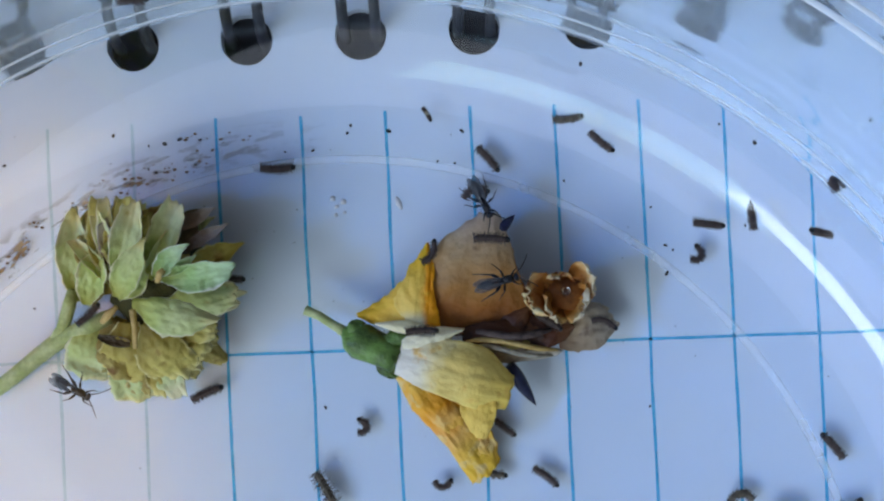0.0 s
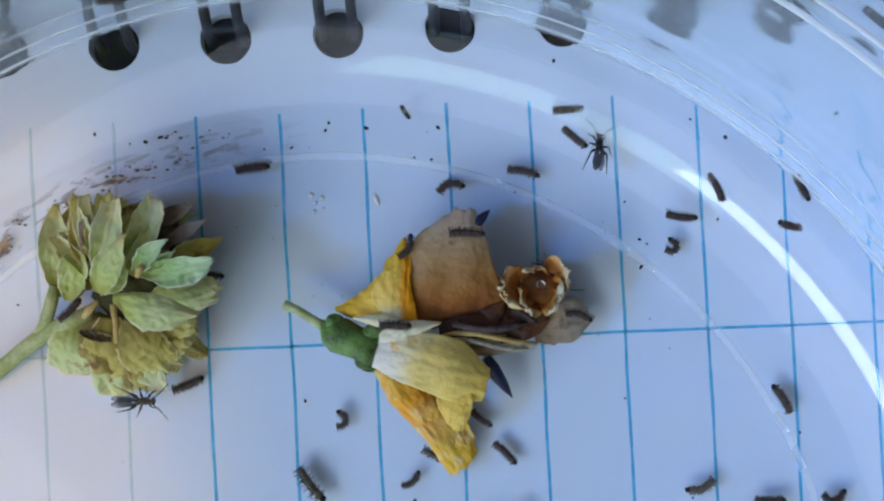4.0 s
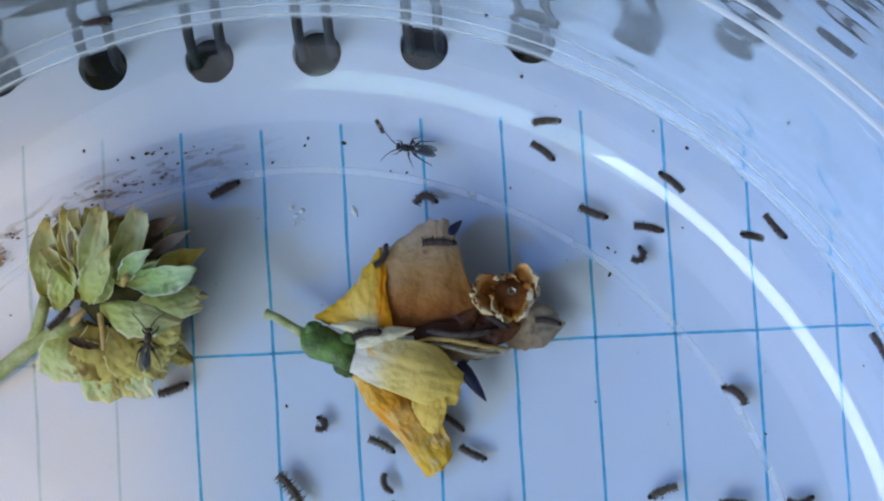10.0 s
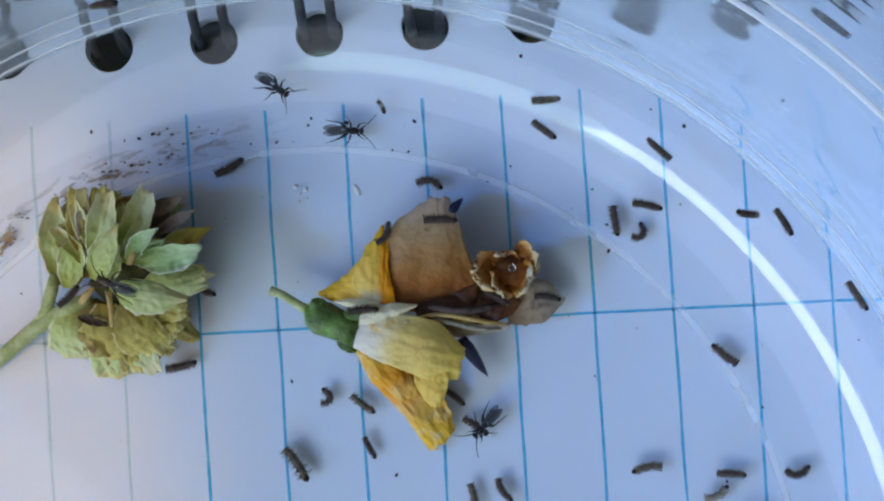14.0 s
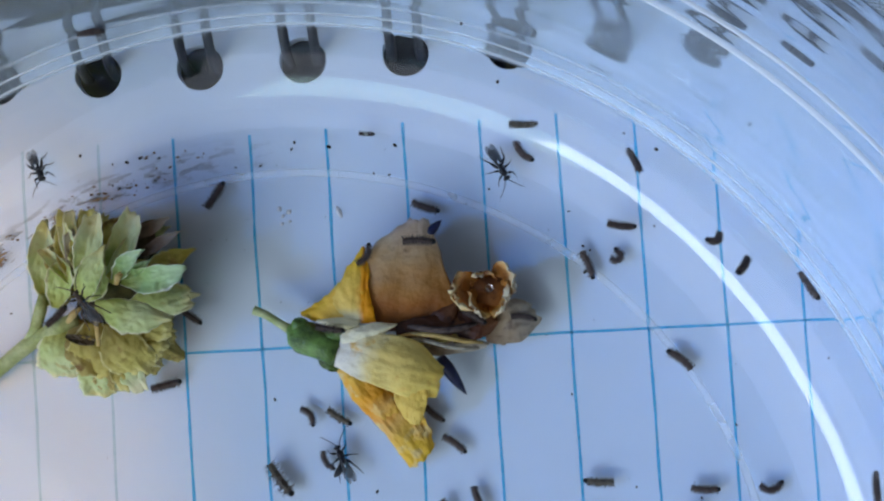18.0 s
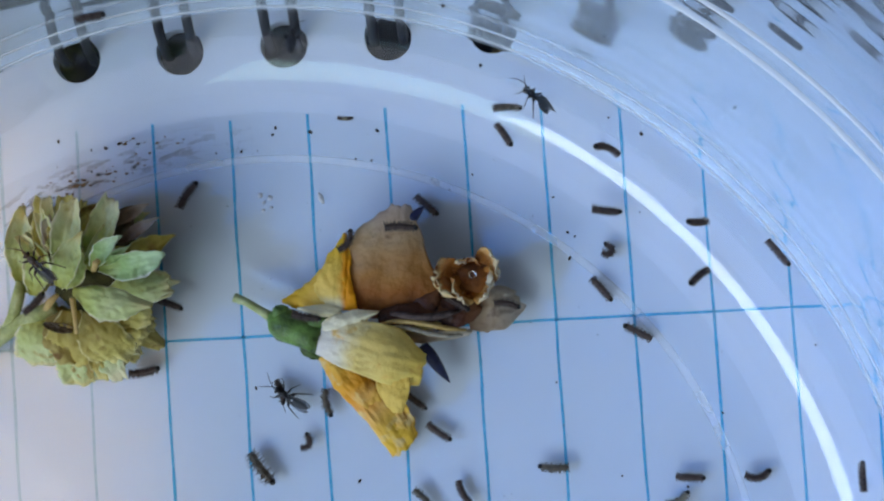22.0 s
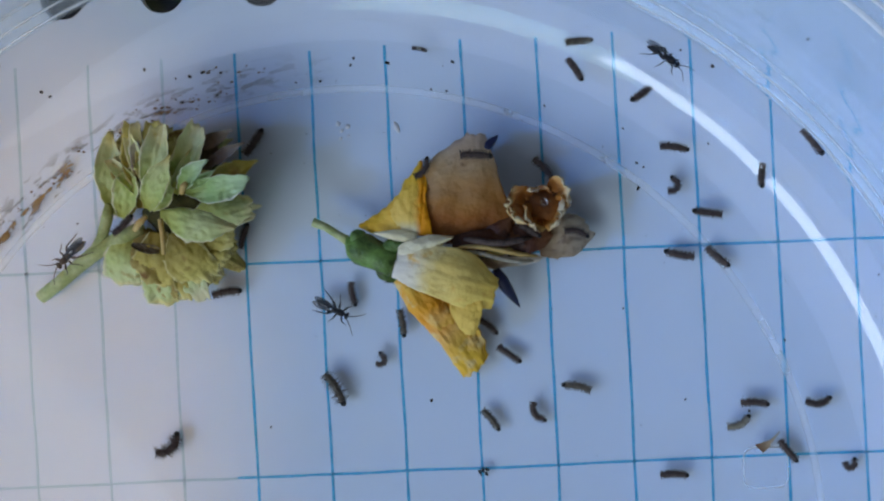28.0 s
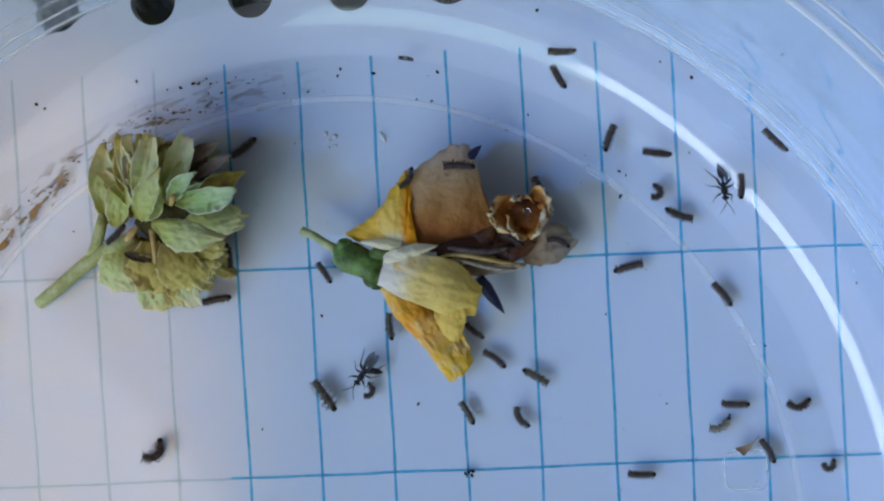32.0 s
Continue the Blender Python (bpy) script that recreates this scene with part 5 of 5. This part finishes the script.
    larva_14 = [(0, 38.2, -14.7, -2.8, 0), (6, 39.2, -15, -3, 0), (9, 38.7, -15.1, -3.3, 0), (13, 38.8, -15, -6.4, 0), (15, 38.7, -15, -6.4, 0), (19, 38.7, -14.9, -6.5, 0), (21, 38.6, -14.8, -6.6, 0), (23, 38.6, -14.9, -6.6, 0), (27, 38.5, -14.7, -6.9, 0), (28, 38.9, -14.9, -4.7, 0), (32, 38.9, -14.7, -4.6, 0)]
    larva_15 = [(0, 43.6, -15, 2.3, 45), (6, 44.6, -15.3, 2, 45), (9, 44.4, -15.5, 1.6, 40), (13, 44.6, -15.5, 1.7, 40), (15, 44.5, -15.4, 1.6, 40), (19, 44.6, -15.3, 1.5, 35), (21, 44.5, -15.2, 4.4, 35), (23, 44.6, -15.3, 4.4, 35), (27, 44.6, -15.2, 6.1, 38), (28, 44.6, -15.3, 2.4, 35), (32, 44.7, -15.2, 2.6, 35)]
    larva_16 = [(19, 52.6, -15.1, 76, 0), (21, 52.5, -15.3, 75.9, 0), (23, 52.5, -15.2, 76, 0), (27, 52.6, -15.3, 73.3, 0)]
    larva_17 = [(28, 47.2, -21.2, 7.7, 70), (32, 47.2, -21, 8, 70)]
    larva_18 = [(0, 4.2, -6.4, 77.2, 75), (3, 4.2, -6.4, 76.8, 75), (6, 4.1, -6.5, 76.9, 75), (9, 4.1, -6.5, 66.6, 75), (13, 4.2, -6.3, 66.3, 70), (15, 4.1, -6.3, 76.5, 55), (19, 3.9, -5.9, -78.7, -35), (21, 3.4, -5.2, -78.7, -25), (23, 2.9, -4.7, -68.8, 0), (27, 2.4, -3.7, -63.7, 0), (28, 2.8, -3.1, -83.1, 0), (32, 1.4, -0.4, -58.1, 0)]
    larva_19 = [(0, 14.2, -10.6, -17.8, 0), (3, 12, -9.9, -25.1, 0), (6, 10.7, -9.3, -28, 0), (9, 9.3, -8.6, -28.3, 0), (13, 7.6, -7.2, -41.5, 0), (15, 6.6, -6.7, -38.3, 0), (19, 6.5, -6.4, -35.5, 0), (21, 6.9, -6.2, -73.7, 20), (23, 7.1, -6.2, -83.9, 15), (27, 7.1, -6, -83.8, 10), (28, 7.3, -6, -83.1, 0), (32, 7.3, -5.8, -88.4, 0)]
    larva_20 = [(0, 10.2, -11.6, -2.8, 55), (3, 9.7, -11.7, 12, 45), (6, 9.1, -12.1, 66.8, 30), (9, 9.2, -12, -78.3, 35), (13, 7.4, -10.7, -53.5, 0), (15, 7.3, -10.8, -78.4, 0), (18, 5.12, -10.37, -63.6, 35), (19, 4.83, -10.24, -63.6, 35), (20, 3.5, -9.5, 41, 35), (21, 4.42, -9.32, 41, 35), (22, 5.33, -9.83, 60, 62), (23, 5.35, -9.85, 60, 62), (27, 5.35, -9.6, 60, 62), (28, 5.41, -9.6, 60, 62), (29, 5.5, -9.77, 60, 62), (30, 5.55, -10.15, 60, 62), (31.5, 5.66, -11.82, 60, 62), (32, 5.26, -12.12, 60, 62)]
    larva_21 = [(0, 0.6, -11.2, -62.8, 0), (3, 0.8, -11.3, -55.2, 0), (6, 1, -11.7, -58, 0), (9, 0.9, -11.6, -55.2, 0), (13, 0.9, -11.6, -58.4, 0), (15, 0.9, -11.7, -58.1, 0), (19, 0.9, -11.6, -58.5, 0), (21, 0.9, -11.5, -58.5, 0), (23, 0.8, -11.7, -55.6, 0), (27, 0.8, -11.5, -58.5, 0), (28, 0.8, -11.7, -60.9, 0), (32, 0.7, -12, -58.1, 0)]
    larva_22 = [(0, 18.7, -11, -37.8, 0), (3, 17.6, -9.9, -48.2, 0), (6, 16.8, -9.5, -38.1, 0), (9, 16.6, -9.6, -28.3, 0), (13, 16.8, -9.4, -38.5, 0), (15, 16.7, -9.4, -38.4, 0), (19, 16.8, -9.4, -38.6, 0), (21, 16.8, -9.4, -38.6, 0), (23, 16.8, -9.5, -38.7, 0), (27, 16.7, -9.3, -38.8, 0), (28, 16.9, -9.4, -37.9, 0), (32, 17, -9.3, -38, 0)]
    larva_23 = [(0, 15.5, -6.9, -40.8, 0), (3, 15.4, -6.8, -41.2, 0), (6, 15.4, -6.8, -41.1, 0), (9, 15.3, -6.8, -41.3, 0), (13, 15.2, -6.7, -41.5, 0), (15, 15.1, -6.8, -41.4, 0), (19, 15.1, -6.7, -41.6, 0), (21, 15, -6.6, -41.7, 0), (23, 15.1, -6.7, -41.8, 0), (27, 14.9, -6.6, -41.8, 0), (28, 15.2, -6.7, -41, 0), (32, 15.2, -6.7, -41, 0)]
    larva_24 = [(13, 18.8, -15.3, -63.6, 10), (19, 18.5, -14.4, -68.8, 20), (21, 18.5, -14.7, -68.8, 20), (23, 18.7, -15, -63.9, 25), (27, 18.7, -14.8, -63.9, 25), (28, 19, -15, -63, 30), (32, 19, -15.1, -63.2, 30)]
    larva_25 = [(13, 16.3, -15.6, -83.7, 0), (27, 14.7, -15, -33.7, 0), (28, 15, -15.3, -53, 0), (32, 14.2, -14.3, -63.2, 0)]
    larva_26 = [(0, -8.9, -2.9, 22.2, 0), (3, -8.9, -2.7, 18.9, 0), (6, -8.8, -2.9, 18.8, 0), (9, -8.9, -2.7, 18.6, 0), (13, -8.9, -2.4, 1.4, 25), (15, -8.9, -2.9, 18.3, 0), (19, -9, -2.6, 8.2, 0), (21, -9.1, -2.5, 6.2, 0), (23, -9.1, -2.6, 8.1, 0), (27, -9.1, -2.6, 10.9, 0), (28, -9, -2.4, 7, 0), (32, -9.2, -2.5, 8.9, 0)]
    larva_33 = [(28, -15, -16.8, 36.8, 45), (32, -15.9, -17.2, 36.7, 45)]
    larva_34 = [(0, 13.9, 12.8, 17.2, -45), (3, 13.8, 12.9, 16.8, -45), (6, 13.9, 12.8, 6.8, -45), (9, 13.9, 12.9, 6.6, -45), (13, 14, 12.6, 1.2, -40), (15, 14.4, 12.1, -21.8, -20), (19, 15.8, 11.7, -23.9, 0), (21, 16.5, 11.1, -38.9, 0), (23, 17.7, 10.3, -46, 0), (27, 20.2, 8.2, -46.2, 0), (28, 21, 7.5, -48.2, 0), (32, 22.1, 6.3, -63.2, 0)]
    larva_35 = [(28, 37.5, -16.9, 22.7, 35), (32, 37.6, -16.8, 23, 35)]
    larva_36 = [(28, 41.7, -19.4, -53.2, 0), (32, 41.8, -19, -61.2, 0)]
    larva_37 = [(28, 31.3, -21.1, -2.5, 0), (32, 30, -20.9, -4.3, 0)]
    larva_38 = [(19, -11, 27.4, -14.1, 0), (21, -10, 27.3, -9.1, 0), (23, -9.1, 27.4, -9.3, 0), (27, -7.9, 26.8, -9.4, 0)]
    wasp_a = [(0, 15.2, 5.3, 7.0, 12), (1, 16.9, 5.3, 6.0, 17), (2, 20.1, 6.0, 5.0, 27), (3, 25.7, 6.2, 0.5, 27), (3.5, 25.7, 12.2, 0.6, 77), (5.5, 28.9, 16.5, 3.1, 77), (6, 28.4, 16.8, 3.0, 152), (7, 27.5, 17.9, 3.4, 151), (7.5, 25.5, 19.3, 3.6, 177), (8, 19.7, 19.2, 1.9, 212), (8.5, 14.0, 17.0, 0.6, 187), (9, 13.6, 16.7, 0.5, 175), (9.5, 13.0, 16.9, 0.5, 177), (10, 13.4, 16.8, 0.6, 166), (10.5, 12.2, 15.8, 0.5, 186), (11, 7.2, 17.4, 0.5, 136), (11.5, 1.1, 18.3, 0.6, 196), (12, -0.1, 17.6, 0.5, 196), (12.5, -0.4, 17.5, 0.5, 246), (13, 0.5, 17.8, 0.5, 269), (13.5, 4.6, 17.0, 0.5, 341), (14, 7.0, 17.1, 0.5, 356), (14.5, 7.1, 17.0, 0.5, 351), (15, 9.7, 16.2, 0.5, 351), (15.5, 17.0, 17.6, 0.9, 376), (17.5, 22.2, 15.8, 1.0, 361), (18, 22.3, 15.1, 0.8, 296), (18.5, 23.0, 14.6, 0.8, 356), (19, 22.5, 14.3, 0.7, 366), (19.5, 23.2, 14.1, 0.7, 396), (20, 27.4, 13.7, 1.2, 411), (20.5, 27.8, 16.4, 2.6, 476), (21, 27.7, 16.9, 2.8, 514), (21.5, 27.2, 17.7, 3.2, 496), (22, 27.2, 18.5, 3.8, 476), (22.5, 22.3, 20.3, 3.3, 506), (23, 17.5, 21.1, 2.6, 513), (23.5, 13.7, 21.8, 2.3, 531), (24, 12.8, 21.7, 2.1, 536), (24.5, 9.4, 24.2, 3.5, 506), (26.5, 22.8, 21.4, 4.4, 666), (27, 23.5, 20.9, 4.2, 656), (27.5, 27.8, 18.7, 4.2, 686), (28, 31.6, 16.2, 4.1, 677), (28.3, 33.5, 15.3, 4.5, 677), (28.6, 35.7, 11.8, 3.3, 657), (28.9, 37.1, 9.3, 2.6, 647), (29.2, 37.3, 8.8, 2.4, 647), (30, 38.5, 7.9, 2.6, 642), (31, 38.3, 7.1, 2.1, 637), (32, 38.4, 5.7, 1.7, 632)]
    wasp_d = [(0, 14.4, 11.9, 4, -65), (0.5, 14.6, 11.2, 5, -65), (1, 15.8, 10.7, 5, -33), (1.5, 17.1, 10.5, 3, -68), (2, 19.1, 9, 2, -73), (2.5, 20.5, 7.4, 0.5, -63), (3, 21.2, 6.5, 0.5, -58), (3.5, 22.2, 7, 0.5, -13), (5.5, 20.2, -3.2, 0.5, -178), (6, 18.5, -3.2, 0.5, -178), (7, 17.6, -2.7, 0.5, -183), (8, 17.5, -3.1, 0.5, -203), (9, 16.7, -2.6, 0.5, -173), (10, 17.1, -0.7, 0.5, -124), (11, 17, -1.6, 0.5, -84), (11.5, 17, -4.2, 0.5, -63), (12, 19, -7.4, 0.5, -84), (12.5, 18.8, -8.2, 0.5, -113), (13, 18.4, -8.5, 0.5, -126), (14, 17.8, -9.2, 0.5, -134), (14.5, 17.7, -9.7, 0.5, -134), (15, 17.3, -11.2, 0.5, -159), (15.5, 15.2, -11, 0.5, -174), (17.5, 6.8, -10.6, 0.5, -184), (18, 6.9, -10.6, 0.5, 112), (19, 7, -10.6, 0.5, 112), (20, 5.5, -9.7, 0.5, 105), (21, 5.6, -7.7, 0.5, 140), (22, 4.1, -5.7, 0.5, 145), (23, 3.6, -5.3, 0.5, 110), (24, 3.1, -4.6, 0.5, 150), (24.5, 2.7, -3.6, 0.5, -234), (26.5, 0.4, -4.5, 0.5, -229), (27, 1.3, -4.3, 0.5, -224), (27.5, 1.1, -4.6, 0.5, -204), (28, 0.9, -4.4, 0.5, -30), (28.5, 1.5, -5.4, 0.5, -60), (29, 2.6, -7.6, 0.5, -60), (29.5, 3.3, -9.5, 0.5, -40), (30, 3.8, -9.6, 0.5, -60), (30.6, 4.6, -8.9, 0.5, -138), (31, 5, -9.1, 0.5, -131), (31.4, 5.3, -9.7, 0.5, -129), (32, 4.9, -9.8, 0.5, -127)]
    wasp_c = [(0, -19.0, -1.6, 3.0, -33), (1, -18.8, -1.9, 2.0, -13), (3, -13.6, -3.4, 2.0, -3), (6, -12.0, -3.7, 2.0, -3), (7, -9.4, -0.6, 4.0, 82), (8, -8.7, 0.8, 7.0, 82), (9, -8.5, 0.7, 8.0, 77), (10, -8.8, 1.4, 8.0, 82), (11, -9.7, 2.6, 8.0, 102), (12, -10.6, 5.0, 9.0, 117), (13, -11.2, 5.1, 10.0, 137), (14, -11.3, 4.9, 9.5, 156), (15, -13.6, 5.2, 9.0, 186), (17.5, -12.9, 4.8, 9.0, 137), (18, -12.7, 4.8, 9.0, 127), (19, -12.7, 4.4, 9.0, 176), (20, -14.2, 5.1, 9.0, 137), (21, -14.1, 6.0, 9.0, 127), (23, -15.6, 7.8, 8.0, 146), (24, -16.1, 7.8, 8.0, 156), (24.5, -17.0, 5.2, 7.0, 196), (27, -19.7, 4.4, 5.0, 256), (28, -22.0, 1.9, 4.0, 221), (29, -24.8, -0.0, 3.0, 222), (30, -25.8, -1.0, 3.0, 221), (30.5, -29.2, -2.7, 2.0, 220), (31.5, -33.1, -3.8, 2.0, 221), (32, -34.0, -4.9, 2.0, 221)]
    wasp_b = [(0, -28.1, 17.9, 5.9, 17), (10, -25.7, 19.1, 5.6, 16), (11, -18.3, 20.2, 3.2, -33), (11.5, -15.3, 19.6, 2.0, -24), (12, -13.8, 19.0, 1.5, -14), (12.5, -8.7, 19.6, 1.1, 16), (13, -6.1, 21.7, 1.9, 21), (13.5, 0.4, 21.5, 1.4, -24), (14, 1.1, 21.2, 1.3, -39), (14.5, 4.9, 21.9, 1.6, 26), (15, 7.1, 22.3, 2.0, 1), (15.5, 4.2, 25.2, 4.0, 96), (17.5, -17.5, 21.3, 3.8, 231), (18, -18.8, 17.5, 1.7, 297), (19, -14.3, 15.7, 0.6, 356), (19.5, -12.4, 17.2, 0.8, 386), (20, -9.5, 21.0, 1.8, 398), (20.5, -3.7, 20.7, 1.2, 346), (21, 2.1, 18.9, 0.6, 356), (21.5, 5.8, 20.9, 1.3, 406), (22, 6.6, 25.1, 4.0, 446), (22.5, 4.0, 26.8, 5.6, 526), (23, -0.8, 27.7, 6.8, 536), (24, -4.0, 27.7, 7.5, 534), (24.5, -6.0, 28.2, 9.9, 546), (26.5, -13.6, 29.2, 12.0, 566), (28, -22.2, 29.5, 12.0, 566), (32, -23.4, 30.3, 12.0, 565)]
    for rows, skin, size, label in (
        (larva_1, RAW_DARK, 1.12, dark), (larva_3, RAW, 1.05, brown), (larva_4, RAW_GREY, 1.05, grey), (larva_5, RAW, 1.0, dark),
        (larva_6, RAW_DARK, 1.05, dark), (larva_7, RAW, 1.0, dark), (larva_8, RAW, 1.05, dark), (larva_9, RAW_DARK, 1.05, brown),
        (larva_11, RAW, 1.1, dark), (larva_12, RAW, 1.08, brown), (larva_13, RAW_GREY, 1.05, grey), (larva_14, RAW, 1.0, brown),
        (larva_16, RAW, 1.05, dark), (larva_19, RAW_GREY, 1.0, grey), (larva_22, RAW, 1.0, brown), (larva_23, RAW, 0.85, brown),
        (larva_24, RAW, 0.95, brown), (larva_25, RAW_GREY, 0.95, grey), (larva_26, RAW, 1.1, brown), (larva_34, RAW, 1.02, brown),
        (larva_36, RAW, 0.98, brown), (larva_37, RAW, 1.0, brown), (larva_38, RAW_DARK, 1.1, dark),
    ):
        crawl(caterpillar(label, skin, size), rows)
    for rows, skin, size in ((larva_10, RAW_DARK, 0.92), (larva_15, RAW_DARK, 1.0), (larva_17, RAW, 0.85), (larva_18, RAW, 0.9), (larva_20, RAW, 0.82)):
        crawl(caterpillar("small curled dark caterpillar on the clear plastic", skin, size), rows)
    crawl(caterpillar("pale shed caterpillar skin lying bent on the tub floor", RAW_PALE, 0.95), larva_35)
    crawl(caterpillar("larger hairy dark caterpillar on the tub floor", RAW_GREY, 1.35, True), larva_21)
    crawl(caterpillar("larger hairy dark caterpillar curled on the tub floor", RAW_DARK, 1.3, True), larva_33)
    crawl(caterpillar("short pale-banded caterpillar with a dark end", RAW_DARK, 0.55, False, True), larva_2)
    # those that sit on the flowers
    crawl(caterpillar("dark caterpillar resting on the tan petal", RAW_DARK, 1.1), [(0, 14.9, 8.7, -5, -10), (32, 14.9, 8.7, -5, -10)], 5.55)
    crawl(caterpillar("dark caterpillar on the edge of a yellow petal", RAW_DARK, 0.9), [(0, 10.3, 7.6, 55, 25), (32, 10.3, 7.6, 50, 25)], 4.6)
    crawl(caterpillar("dark caterpillar crawling over the flower's base", RAW_DARK, 1.0), [(0, 9.1, 1.7, 0, 0), (3, 8.9, 1.7, -5, 5), (6, 8.6, 1.4, 0, -40), (9, 8.4, 1.5, 10, -20), (13, 8.1, 1.5, 5, 0), (19, 6.5, 1.6, -15, 0), (24.5, 5.6, 1.3, -15, 0), (25.5, 4.8, 1.0, -25, 0), (27, 4.9, 0.6, -40, 0)], 4.9, 1.6)
    crawl(caterpillar("dark caterpillar on the dried petal's end", RAW_DARK, 0.9), [(0, 23.8, 1.7, -20, -25), (16, 23.6, 1.6, -10, -10), (32, 23.5, 1.5, -20, -20)], 3.5)
    crawl(caterpillar("dark caterpillar on the rotten brown petal", RAW_DARK, 0.9), [(0, 19.3, 1.9, -35, 0), (32, 19.3, 1.9, -35, 0)], 4.3)
    crawl(caterpillar("brown caterpillar on the green flower's stem", RAW_DARK, 0.95), [(0, -16.9, 4.1, 40, 0), (32, -16.9, 4.1, 40, 0)], 5.3)
    crawl(caterpillar("brown caterpillar leaving the green flower head", RAW_DARK, 0.95), [(0, -6.4, 6.4, -10, 0), (13, -6.6, 4.5, -10, 0), (15, -6.2, 3.7, -40, 0), (27, -6.3, 3.2, 40, 0), (28, -6.9, 2.6, 70, 0), (32, -7.4, 1.5, 95, 0)], 1.5)
    wander(wasp("small black wasp with smoky wings walking about the tub"), wasp_a)
    wander(wasp("small black wasp beside the yellow flower"), wasp_d, [(0, 0), (17, 10), (17.8, 60), (19.3, 65), (20, 10), (26, 0), (29.5, 0), (30, 35), (30.6, 70), (31.4, 80), (32, 68)])
    wander(wasp("small brownish wasp on the green flower head", True), wasp_c)
    wander(wasp("small black wasp on the tub's sloping wall"), wasp_b)



motions()
